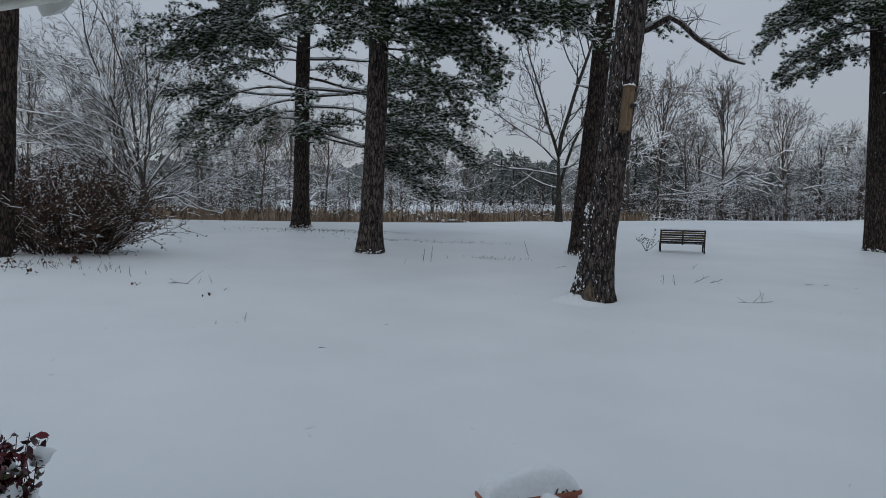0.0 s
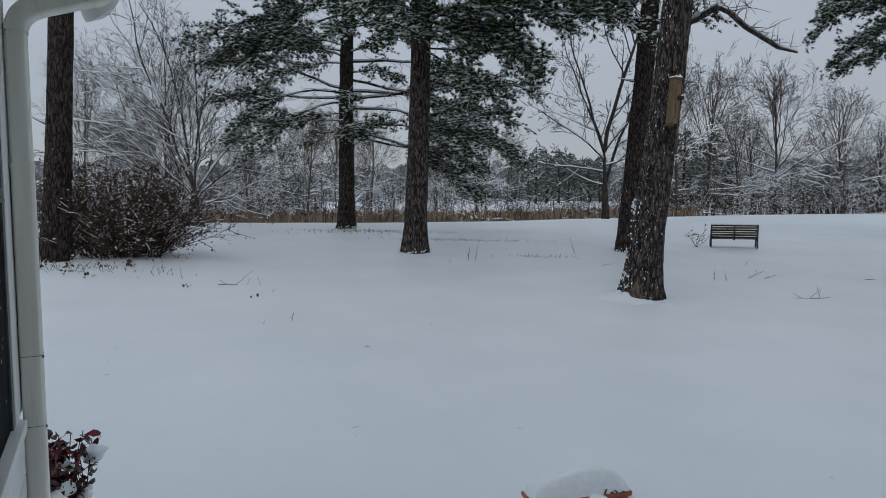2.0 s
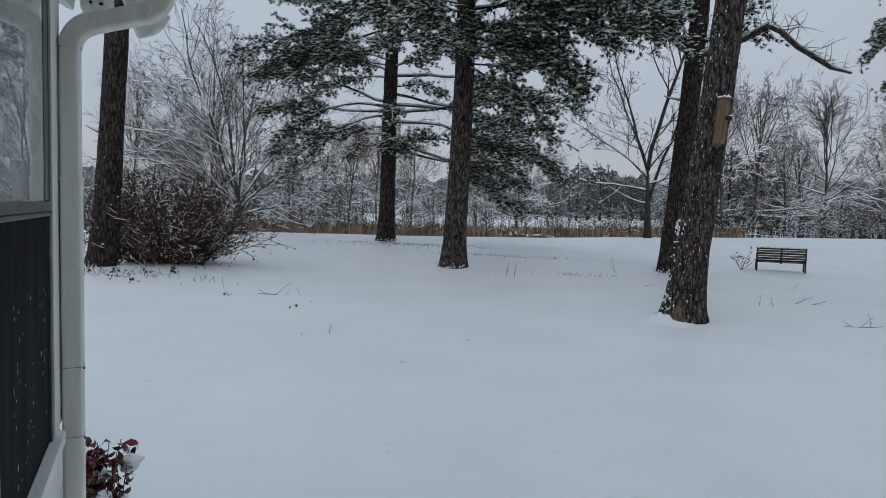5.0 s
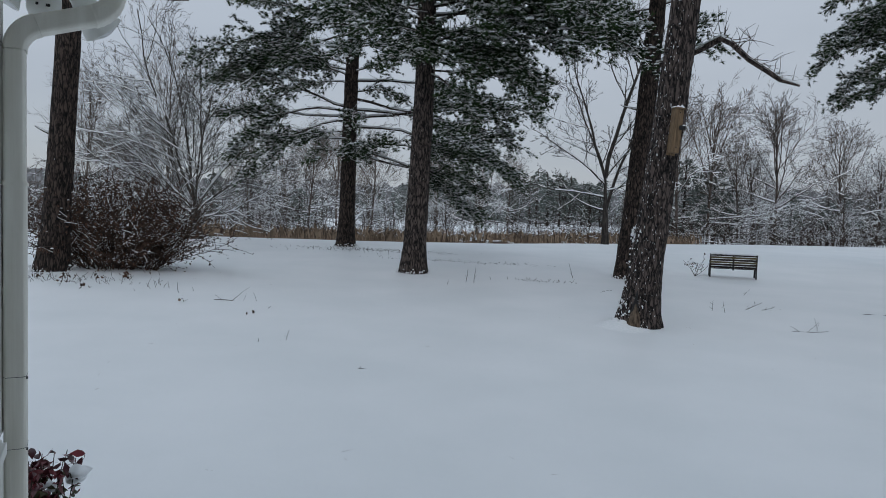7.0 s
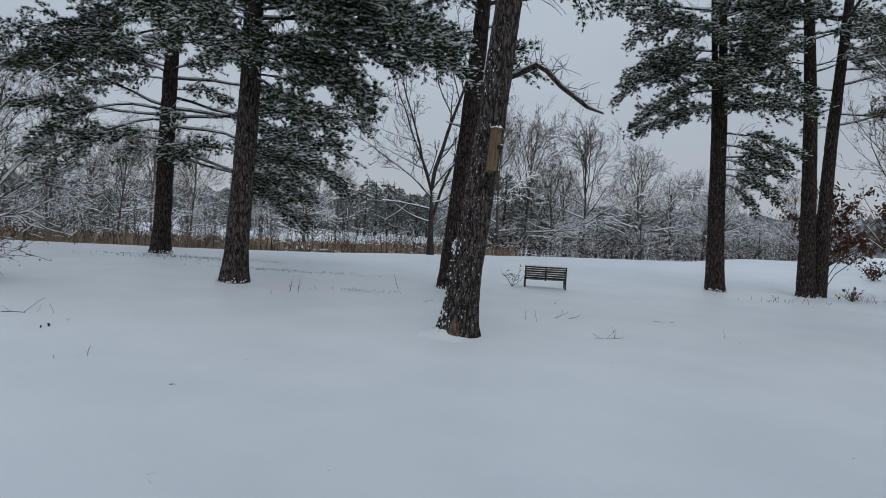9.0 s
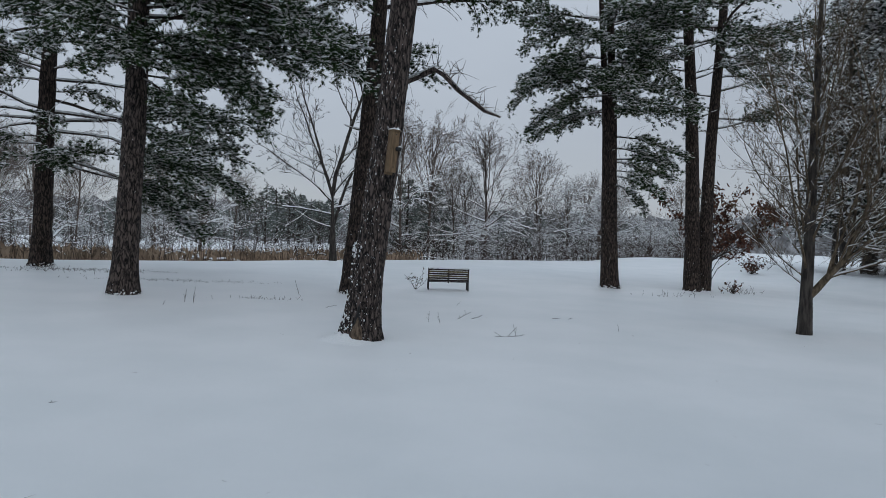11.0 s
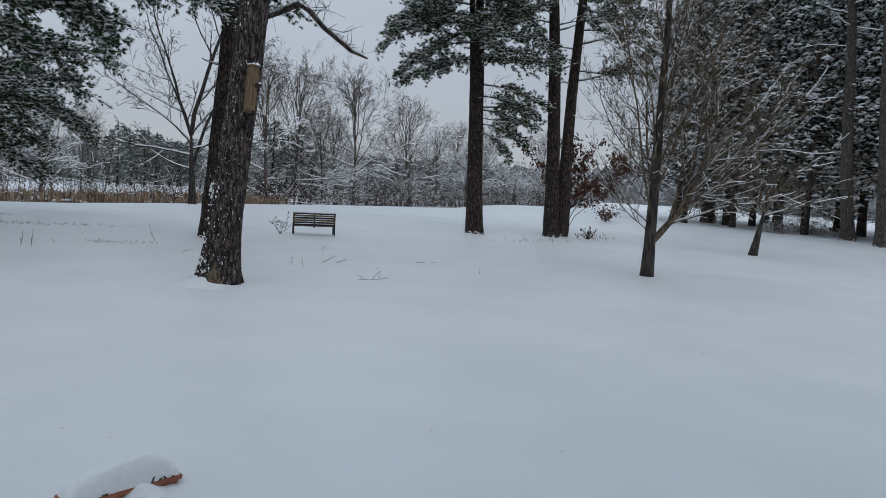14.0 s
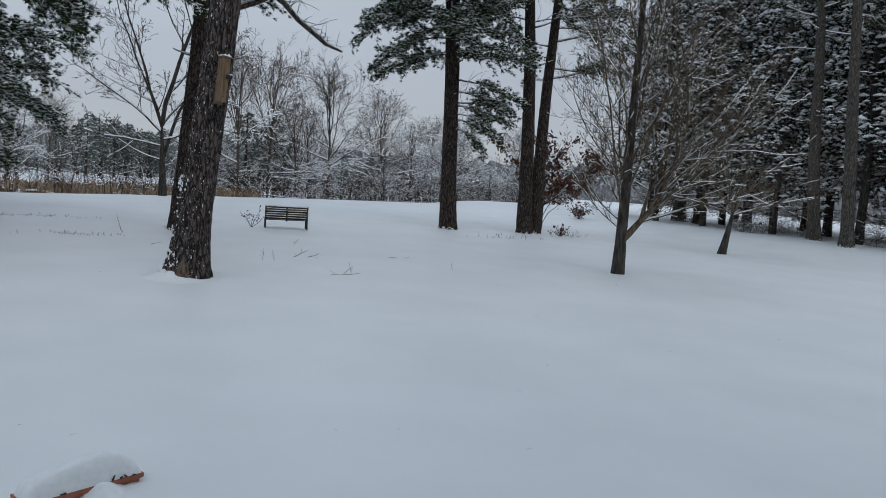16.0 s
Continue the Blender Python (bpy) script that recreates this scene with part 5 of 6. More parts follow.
def fallen_branch(x, y, az, length, r, rise, seed, label="fallen grey branch lined with snow"):
    rng = np.random.default_rng(seed)
    ob = thing("fallen_branch", label, "branch", pose(x, y, ground_z(x, y)), "fallen branches at the lawn's edge")
    wood, snow = Geo(), Geo()
    spec = dict(levels=2, kids=(7, 4), bare=(0.2, 0.1), angle=(25, 60), short=(0.35, 0.6), lift=0.05, wiggle=0.22, least=0.010, snow_from=0.008, snow=0.9, snow_keep=0.85)
    a = radians(az)
    branch_out(rng, wood, snow, np.array([0, 0, -0.03]), (math.cos(a), math.sin(a), rise), length, r, 0, spec)
    part("wood", wood, TWIG, ob)
    part("snow", snow, SNOW, ob)


for k, (x, y, az, ln, r, rise) in enumerate([(4.5, 37.6, 165, 2.0, 0.04, 0.2), (0.5, 33.6, 172, 3.4, 0.06, 0.10), (3.4, 36.0, 8, 3.0, 0.05, 0.14), (7.4, 39.5, 176, 3.4, 0.06, 0.12), (10.5, 43.5, 20, 3.6, 0.045, 0.3), (15.0, 45.2, 165, 3.4, 0.05, 0.5), (12.5, 44.0, -10, 2.6, 0.035, 0.12),
                                             (12.5, 45, 60, 3.4, 0.05, 0.6), (16.5, 47.0, 150, 3.0, 0.05, 0.3), (-7.5, 31.0, 60, 3.6, 0.09, 0.9), (19.0, 49.0, 190, 3.2, 0.05, 0.45)]):
    fallen_branch(x, y, az, ln, r, rise, 400 + k)


# ---- the brown bush on the bed ----
def brown_bush():
    rng = np.random.default_rng(55)
    x, y = -8.1, 14.2
    ob = thing("bush", "dense brown leafless bush flecked with snow", "bush", pose(x, y, ground_z(x, y)))
    wood, snow, leaf = Geo(), Geo(), Geo()
    lp = []
    for k in range(170):
        a = rng.uniform(0, 6.28)
        tilt = rng.uniform(0.05, 1.1) ** 0.8
        root = np.array([math.cos(a) * rng.uniform(0, 0.9), math.sin(a) * rng.uniform(0, 0.7), -0.05])
        ln = rng.uniform(1.5, 2.15) * (1 - 0.12 * tilt)
        pts = curve_line(rng, root, (math.cos(a) * math.sin(tilt) * 1.15, math.sin(a) * math.sin(tilt), math.cos(tilt)), ln, 5, 0.10, 0.1, 0.1)
        sweep(wood, pts, np.linspace(rng.uniform(0.008, 0.016), 0.004, 6), 3)
        snow_line(snow, pts, np.linspace(0.008, 0.004, 6), rng, 0.5, 0.15)
        for q in range(15):
            f = rng.uniform(0.6, 4.95)
            i = int(f)
            p = pts[i] + (pts[i + 1] - pts[i]) * (f - i)
            tl = curve_line(rng, p, unit(pts[i + 1] - pts[i]) + rng.normal(0, 0.65, 3), rng.uniform(0.2, 0.6), 3, 0.15)
            sweep(wood, tl, np.linspace(0.006, 0.003, 4), 3)
            if rng.random() < 0.3:
                snow_line(snow, tl, np.linspace(0.006, 0.004, 4), rng, 0.5, 0.4)
            for m in range(5):
                lp.append(tl[rng.integers(1, 4)] + rng.normal(0, 0.03, 3))
    part("stem_tangle", wood, BROWN_TWIG, ob)
    leaves(leaf, lp, rng, 0.06, 0.016)
    part("foliage", leaf, BUSH_LEAF, ob, "shrivelled brown leaves", smooth=False)
    blobs(snow, np.array(lp)[::9], rng.uniform(0.012, 0.03, len(lp[::9])), rng)
    part("snow", snow, SNOW, ob)


brown_bush()


# ---- withered oak sapling beside the twin pines ----
def oak_sapling():
    rng = np.random.default_rng(66)
    x, y = 19.0, 24.6
    ob = thing("oak_sapling", "young oak still hung with withered brown leaves", "tree", pose(x, y, ground_z(x, y)))
    wood, leaf = Geo(), Geo()
    lp = []
    for k in range(16):
        a = rng.uniform(0, 6.28)
        pts = curve_line(rng, (0, 0, rng.uniform(0.2, 1.5)), (math.cos(a) * 0.6, math.sin(a) * 0.6, rng.uniform(0.5, 1.2)), rng.uniform(1.8, 3.8), 5, 0.12)
        sweep(wood, pts, np.linspace(0.02, 0.006, 6), 4)
        for q in range(7):
            p = pts[rng.integers(2, 6)]
            tl = curve_line(rng, p, rng.normal(0, 1, 3) * (1, 1, 0.4), rng.uniform(0.3, 0.7), 3, 0.15)
            sweep(wood, tl, np.linspace(0.008, 0.004, 4), 3)
            if rng.random() < 0.8:
                for m in range(9):
                    lp.append(tl[rng.integers(1, 4)] + rng.normal(0, 0.08, 3))
    trunk = curve_line(rng, (0, 0, -0.1), (0.05, 0, 1), 3.2, 6, 0.04)
    sweep(wood, trunk, np.linspace(0.045, 0.015, 7), 6)
    part("stem_tangle", wood, BARK_GREY, ob)
    leaves(leaf, lp + [q + rng.normal(0, 0.12, 3) for q in lp], rng, 0.20, 0.05)
    part("foliage", leaf, OAK_LEAF, ob, "withered red-brown oak leaves", smooth=False)


oak_sapling()


def withered_shrub(x, y, height, seed, leafy=9):
    rng = np.random.default_rng(seed)
    ob = thing("shrub", "low withered shrub with brown leaves at the wood's edge", "shrub", pose(x, y, ground_z(x, y)))
    wood, leaf, lp = Geo(), Geo(), []
    for k in range(26):
        a, t = rng.uniform(0, 6.28), rng.uniform(0.1, 1.0)
        pts = curve_line(rng, (0, 0, -0.05), (math.cos(a) * math.sin(t), math.sin(a) * math.sin(t), math.cos(t)), height * rng.uniform(0.6, 1.1), 4, 0.12)
        sweep(wood, pts, np.linspace(0.010, 0.005, 5), 3)
        lp += [pts[rng.integers(2, 5)] + rng.normal(0, 0.08, 3) for _ in range(leafy)]
    part("stem_tangle", wood, BROWN_TWIG, ob)
    leaves(leaf, lp, rng, 0.16, 0.04)
    part("foliage", leaf, OAK_LEAF, ob, "withered brown leaves", smooth=False)


withered_shrub(27.3, 32.0, 1.1, 67)
withered_shrub(17.6, 21.5, 0.5, 68, 1)


# ---- bench ----
def bench():
    x, y = 6.47, 20.6
    ob = thing("bench", "dark slatted park bench with snow on its seat", "bench", pose(x, y, ground_z(x, y), 0, 0, -13))
    w = 1.27
    for sx in (-w / 2 + 0.03, w / 2 - 0.03):
        frame_geo = Geo()
        sweep(frame_geo, [(sx, -0.13, -0.15), (sx, -0.12, 0.05), (sx, -0.10, 0.22), (sx, -0.13, 0.45), (sx, -0.18, 0.68)], 0.022, 8)
        sweep(frame_geo, [(sx, 0.34, -0.15), (sx, 0.33, 0.05), (sx, 0.31, 0.24)], 0.022, 8)
        sweep(frame_geo, [(sx, -0.10, 0.22), (sx, 0.1, 0.24), (sx, 0.33, 0.24)], 0.018, 8)
        sweep(frame_geo, [(sx, -0.14, 0.46), (sx, 0.1, 0.47), (sx, 0.32, 0.45), (sx, 0.35, 0.38), (sx, 0.32, 0.24)], 0.018, 8)
        part("end_frame", frame_geo, BENCH_IRON, ob, "dark cast-iron end with armrest")
    for k in range(6):
        z0 = 0.275 + k * 0.067
        yb = -0.125 - (z0 - 0.22) * 0.12
        part("back_slat", block((-w / 2 + 0.02, yb - 0.012, z0), (w / 2 - 0.02, yb + 0.012, z0 + 0.054), 0.006), BENCH_GOLD if k in (2, 4) else BENCH_SLAT, ob)
    part("back_support", block((-0.025, -0.165, 0.22), (0.025, -0.148, 0.68), 0.005), BENCH_IRON, ob)
    for k in range(5):
        y0 = -0.07 + k * 0.082
        part("seat_slat", block((-w / 2 + 0.02, y0, 0.245), (w / 2 - 0.02, y0 + 0.065, 0.268), 0.006), BENCH_SLAT, ob)
    rng = np.random.default_rng(5)
    cap = Geo()
    xs = np.linspace(-w / 2 + 0.02, w / 2 - 0.02, 40)
    sweep(cap, [(a, -0.185, 0.678 + 0.006 * rng.normal()) for a in xs], [0.020 + 0.004 * rng.random() for _ in xs], 8)
    part("snow", cap, SNOW, ob, "thin ridge of snow on the top rail")
    bm = block((-w / 2 + 0.05, -0.08, 0.266), (w / 2 - 0.05, 0.33, 0.315), 0.022, 3)
    part("snow", bm, SNOW, ob, "thick snow on the seat")


bench()


# ---- bird box on the leaning pine ----
def bird_box():
    ob = thing("bird_box", "tall weathered cedar bird box with a snow cap", "bird box", pose(2.475, 10.80, 3.22, 0, 5.2, 12))
    part("body", block((-0.062, -0.06, -0.34), (0.062, 0.07, 0.30), 0.006), CEDAR, ob)
    part("backboard", block((-0.067, 0.07, -0.37), (0.067, 0.09, 0.34), 0.004), CEDAR, ob)
    roof = block((-0.072, -0.085, 0.30), (0.072, 0.085, 0.325), 0.005)
    part("roof", roof, CEDAR, ob)
    geo = Geo()
    rng = np.random.default_rng(3)
    blobs(geo, [(-0.03, -0.02, 0.335), (0.03, -0.03, 0.337), (0.0, 0.03, 0.345), (0.045, 0.02, 0.335), (-0.05, 0.02, 0.335)], np.array([0.06, 0.055, 0.06, 0.045, 0.045]), rng, 0.6)
    part("snow", geo, SNOW, ob, "cap of snow on the box roof")
    hole = Geo()
    sweep(hole, [(0.03, -0.068, 0.03), (0.05, -0.10, 0.03), (0.085, -0.125, 0.03)], [0.035, 0.035, 0.03], 14)
    part("entrance_guard", hole, BLACK, ob, "black plastic entrance tube")
    lump = Geo()
    blobs(lump, [(0.065, -0.11, 0.062)], np.array([0.03]), rng, 0.8)
    part("snow", lump, SNOW, ob, "dab of snow on the entrance tube")
    for k in (-0.27, 0.24):
        part("screw", block((-0.008, -0.074, k), (0.008, -0.069, k + 0.016), 0.002), BLACK, ob)


bird_box()


# ---- terracotta window box, buried in snow ----
def planter():
    """A long trough, sunk in the snow to just below its rim."""
    L, W, H = 0.60, 0.17, 0.085
    ob = thing("planter", "terracotta-coloured trough planter heaped with snow", "planter", pose(0.155, 3.85, ground_z(0.45, 3.95) - 0.032, 0, 0, 21))
    bm = bmesh.new()
    rows = []
    for z, e in ((-0.10, 0.028), (H - 0.028, 0.008), (H - 0.028, -0.006), (H, -0.008), (H, 0.010), (H - 0.05, 0.016)):
        rows.append([bm.verts.new(c) for c in ((e, e, z), (L - e, e, z), (L - e, W - e, z), (e, W - e, z))])
    for r0, r1 in zip(rows, rows[1:]):
        for k in range(4):
            bm.faces.new((r0[k], r0[(k + 1) % 4], r1[(k + 1) % 4], r1[k]))
    bm.faces.new(rows[-1])
    bm.faces.new(rows[0][::-1])
    bmesh.ops.bevel(bm, geom=bm.edges[:], offset=0.003, segments=2, affect="EDGES")
    part("tub", bm, TERRACOTTA, ob, smooth=False)
    geo = Geo()
    nu, nv = 70, 30
    verts = []
    for i in range(nu + 1):
        for j in range(nv + 1):
            u, v = i / nu, j / nv
            e = (1 - abs(2 * u - 1) ** 7) ** 0.5 * (1 - abs(2 * v - 1) ** 3.5) ** 0.5
            hump = (0.100 + 0.040 * smooth(0.1, 0.6, u)) * (1 - 0.35 * smooth(0.74, 1.0, u)) * e + 0.008 * noise3(u * 4, v * 2, 2.0) * e
            verts.append(((u - 0.5) * (L + 0.002) + L / 2, (v - 0.5) * (W + 0.004) + W / 2 - 0.002, H - 0.012 + hump + 0.014 * e))
    geo.add(verts, [(i * (nv + 1) + j, (i + 1) * (nv + 1) + j, (i + 1) * (nv + 1) + j + 1, i * (nv + 1) + j + 1) for i in range(nu) for j in range(nv)])
    part("snow", geo, SNOW, ob, "smooth rounded heap of snow")
    drift = Geo()
    verts = []
    for i in range(41):
        for j in range(17):
            u, v = i / 40, j / 16
            e = smooth(0.10, 0.40, u) * (1 - 0.45 * smooth(0.46, 0.58, u)) * (1 - smooth(0.60, 1.0, u))
            e *= 1 + 0.12 * noise3(u * 9, 1.0, 9)
            verts.append((0.05 + u * 0.80, -0.24 + v * 0.262, -0.03 + (H + 0.036) * smooth(0.0, 1.0, v) * e + 0.003 * noise3(u * 7, v * 3, 9)))
    drift.add(verts, [(i * 17 + j, (i + 1) * 17 + j, (i + 1) * 17 + j + 1, i * 17 + j + 1) for i in range(40) for j in range(16)])
    part("snow", drift, SNOW, ob, "drift of snow over the front rim")
    rng = np.random.default_rng(8)
    for u, s in ((0.19, 1.0), (0.43, 0.9), (0.475, 0.6), (0.51, 0.7), (0.545, 0.5)):
        stem = Geo()
        sweep(stem, curve_line(rng, (u, -0.004, H + 0.003), (rng.normal(0, 0.7), -0.4, 0.6), 0.035 * s, 3, 0.3), np.linspace(0.006, 0.003, 4), 5)
        part("dead_stem", stem, BROWN_TWIG, ob, "dead plant stem poking from the snow")


planter()


# ---- red-leaved shrub by the downspout ----
def red_shrub():
    rng = np.random.default_rng(21)
    x, y = -2.05, 2.72
    ob = thing("shrub", "snow-laden shrub with dark red leaves by the downspout", "shrub", pose(x, y, ground_z(x, y)))
    wood, red, olive, snow = Geo(), Geo(), Geo(), Geo()
    rp, op, sp, ss = [], [], [], []
    for k in range(220):
        a = rng.uniform(0, 6.28)
        tilt = rng.uniform(0.0, 0.22)
        ln = rng.uniform(0.56, 0.78)
        pts = curve_line(rng, (rng.normal(0, 0.08), rng.normal(0, 0.08), -0.03), (math.cos(a) * math.sin(tilt), math.sin(a) * math.sin(tilt), math.cos(tilt)), ln, 6, 0.05)
        sweep(wood, pts, np.linspace(0.005, 0.002, 7), 4)
        for q in range(26):
            f = 1.5 + 4.5 * rng.random() ** 0.6
            p = pts[int(f)] + (pts[min(int(f) + 1, 6)] - pts[int(f)]) * (f % 1) + rng.normal(0, 0.012, 3)
            (rp if p[2] > 0.66 or rng.random() < 0.55 else op).append(p)
        for q in (3, 4, 5):
            if rng.random() < 0.62:
                sp.append(pts[q] + rng.normal(0, 0.04, 3))
                ss.append(rng.uniform(0.016, 0.042))
    part("stem_tangle", wood, BROWN_TWIG, ob)
    leaves(red, rp, rng, 0.062, 0.014, 0.1)
    leaves(olive, op, rng, 0.050, 0.013, 0.2)
    part("foliage", red, RED_LEAF, ob, "glossy dark red curled leaves")
    part("foliage", olive, OLIVE_LEAF, ob, "dull olive lower leaves")
    bm_snow = Geo()
    for p, s in zip(sp, ss):
        lump = bmesh.new()
        bmesh.ops.create_icosphere(lump, subdivisions=2, radius=s)
        v = np.array([tuple(c.co) for c in lump.verts])
        f = np.array([[c.index for c in g.verts] for g in lump.faces])
        lump.free()
        v = v * (1 + 0.45 * np.array([[noise3(*(q * 34 + p * 9))] for q in v])) * (1.1, 1.1, 0.8) + p + np.array([0, 0, 0.02])
        bm_snow.add(v, f)
    part("snow", bm_snow, SNOW, ob, "soft lumps of snow among the leaves")


red_shrub()


# ---- the house corner ----
HOUSE = pose(-0.274, -0.005, 0, 0, 0, 30.84)   # local x: out from the wall, y: along it, z: up
END = 2.40


def in_house(ob):
    ob.matrix_basis = HOUSE
    return ob


def piece(name, lo, hi, mat, parent, label="", bevel=0.003):
    return part(name, block(lo, hi, bevel), mat, parent, label, smooth=False)


def house():
    knee = in_house(thing("wall_house", "white painted knee wall of the house", "wall", Matrix(), kind="structure"))
    piece("wall_base", (-0.12, -7.0, -0.4), (-0.004, END, 1.165), WHITE_PAINT, knee)
    for k in range(9):
        z = 0.02 + k * 0.125
        piece("siding_board", (-0.004, -7.0, z), (0.010, END - 0.10, z + 0.121), WHITE_PAINT, knee)
    piece("corner_board", (-0.12, END - 0.10, 1.20), (-0.006, END, 2.62), WHITE_PAINT, knee)
    piece("corner_board", (-0.006, END - 0.208, 1.20), (0.003, END - 0.005, 2.62), WHITE_PAINT, knee)
    piece("sill", (-0.12, -7.0, 1.165), (0.024, END - 0.15, 1.20), WHITE_PAINT, knee, "white sloped sill")
    piece("head", (-0.12, -7.0, 2.56), (0.0, END - 0.19, 2.64), WHITE_PAINT, knee)
    posts = [(1.29, 1.335), (0.34, 0.47), (-0.525, -0.395), (-1.39, -1.26), (-7.0, -2.125)]
    for s0, s1 in posts:
        piece("post", (-0.12, s0, 1.20), (0.012, s1, 2.56), WHITE_PAINT, knee, "white mullion post", 0.003)
    back = in_house(thing("wall_room", "plain pale room walls behind the windows", "wall", Matrix(), kind="structure"))
    piece("wall_back", (-3.2, -7.0, -0.4), (-3.1, END, 2.64), ROOM, back)
    piece("wall_end", (-3.1, END - 0.1, -0.4), (-0.12, END, 2.64), WHITE_PAINT, back)
    piece("wall_end", (-3.1, -7.0, -0.4), (-0.12, -6.9, 2.64), ROOM, back)
    in_house(single("floor", block((-3.1, -6.9, 0.2), (-0.12, END - 0.1, 0.3)), ROOM, Matrix(), "pale floor of the sun room", "floor", kind="structure"))
    in_house(single("ceiling", block((-3.1, -6.9, 2.56), (-0.12, END - 0.1, 2.64)), ROOM, Matrix(), "pale ceiling of the sun room", "ceiling", kind="structure"))
    bays = [(1.335, 2.19), (0.47, 1.29), (-0.395, 0.34), (-1.26, -0.525), (-2.125, -1.39)]
    for k, (s0, s1) in enumerate(bays):
        win = in_house(thing(f"window_{k + 1}", "dark bronze sash window over a grimy dark panel", "window", Matrix(), kind="structure"))
        fr = piece("window_frame", (-0.05, s1 - 0.045, 1.20), (0.001, s1, 2.56), BRONZE, win)
        piece("window_frame", (-0.05, s0, 1.20), (0.001, s0 + 0.045, 2.56), BRONZE, win)
        piece("stile", (-0.03, s1 - 0.125, 1.875), (-0.001, s1 - 0.047, 2.56), BRONZE, win)
        piece("stile", (-0.03, s0 + 0.047, 1.875), (-0.001, s0 + 0.10, 2.56), BRONZE, win)
        piece("bottom_rail", (-0.04, s0 + 0.047, 1.846), (0.002, s1 - 0.047, 1.873), BRONZE, win)
        piece("ledge", (-0.04, s0 + 0.047, 1.834), (0.008, s1 - 0.047, 1.845), BRONZE, win)
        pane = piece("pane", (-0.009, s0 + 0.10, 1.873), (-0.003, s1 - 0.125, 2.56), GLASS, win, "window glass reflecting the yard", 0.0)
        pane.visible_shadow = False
        piece("panel", (-0.03, s0 + 0.046, 1.202), (-0.006, s1 - 0.046, 1.833), SCREEN if k else SCREEN_END, win, "dark grimy lower panel with drip marks", 0.0)
        if k:
            # added sheet, paler where the lower panel reflects the yard
            piece("sliding_panel", (-0.0055, s0 + 0.046, 1.204), (-0.0035, s1 - 0.36, 1.831), PANEL_REFLECTION, win, "hazed sliding sheet over the lower panel", 0.0)
            # dark strip added for the mullion reflected in the panel
            piece("stile", (-0.005, s0 + 0.19, 1.204), (-0.002, s0 + 0.215, 1.831), SCREEN, win, "", 0.0005)
        rng = np.random.default_rng(60 + k)
        if k < 2:
            drips = Geo()
            c = rng.uniform(s0 + 0.25, s1 - 0.15, 6)
            for q in range(46):
                yy = np.clip(c[q % 6] + rng.normal(0, 0.022), s0 + 0.06, s1 - 0.06)
                zz = rng.uniform(1.26, 1.66)
                w, h = rng.uniform(0.0012, 0.0035), rng.uniform(0.003, 0.014)
                drips.add([(-0.0028, yy - w, zz), (-0.0028, yy + w, zz + 0.001), (-0.0028, yy + w * 0.7, zz + h), (-0.0028, yy - w * 0.6, zz + h)], [(0, 1, 2, 3)])
            part("drip_marks", drips, DRIP, win, "pale dried drips")
    roof = in_house(thing("roof", "shingled eave with snow over the wall", "roof", Matrix(), kind="structure"))
    piece("soffit", (-3.4, -7.2, 2.64), (0.30, END + 0.25, 2.67), WHITE_PAINT, roof)
    piece("fascia", (0.28, -7.2, 2.67), (0.30, END + 0.25, 2.82), WHITE_PAINT, roof)
    bm = bmesh.new()
    vs = [bm.verts.new(c) for c in ((0.36, -7.2, 2.82), (0.36, END + 0.25, 2.82), (-3.4, END + 0.25, 4.2), (-3.4, -7.2, 4.2), (0.36, -7.2, 2.79), (0.36, END + 0.25, 2.79), (-3.4, END + 0.25, 2.79), (-3.4, -7.2, 2.79))]
    for f in ((0, 1, 2, 3), (4, 7, 6, 5), (0, 4, 5, 1), (2, 6, 7, 3), (1, 5, 6, 2), (0, 3, 7, 4)):
        bm.faces.new([vs[i] for i in f])
    part("roof_slope", bm, SHINGLE, roof, smooth=False)
    # unseen house mass behind the camera, added to darken the near snow
    main = in_house(thing("wall_main", "tall grey-sided main house wall behind the sun room", "wall", Matrix(), kind="structure"))
    piece("wall_base", (-9.0, -3.0, -0.6), (4.2, -2.6, 7.4), SHADE_SIDING, main)
    for k in range(21):
        piece("siding_board", (-9.0, -2.6, 0.2 + k * 0.333), (4.2, -2.585, 0.525 + k * 0.333), SHADE_SIDING, main)
    for side_x in (-9.0, 3.8):
        piece("wall_side", (side_x, -11.0, -0.6), (side_x + 0.4, -3.0, 7.4), SHADE_SIDING, main)
    # unseen upper storey and deck, added to shade the snow on the left
    piece("wall_upper", (-9.0, -2.58, 2.70), (-3.42, END - 0.3, 6.2), SHADE_SIDING, main)
    piece("roof_deck", (-9.2, -2.58, 6.2), (-3.1, END, 6.32), SHINGLE, main)
    # unseen gable that tops the added shading wall
    gable = bmesh.new()
    gv = [gable.verts.new(c) for c in ((-9.5, -2.2, 7.35), (4.7, -2.2, 7.35), (4.7, -7.2, 10.2), (-9.5, -7.2, 10.2), (4.7, -11.5, 7.35), (-9.5, -11.5, 7.35))]
    for f in ((0, 1, 2, 3), (3, 2, 4, 5), (0, 5, 4, 1)):
        gable.faces.new([gv[i] for i in f])
    part("roof_slope", gable, SHINGLE, main, smooth=False)
    gut = in_house(thing("gutter", "white aluminium gutter along the eave", "gutter", Matrix()))
    piece("trough", (0.303, -7.2, 2.70), (0.42, END + 0.25, 2.80), ALUMINIUM, gut)
    ds = in_house(thing("downspout", "weathered white corrugated downspout on the house corner", "downspout", Matrix()))
    yc = 2.355

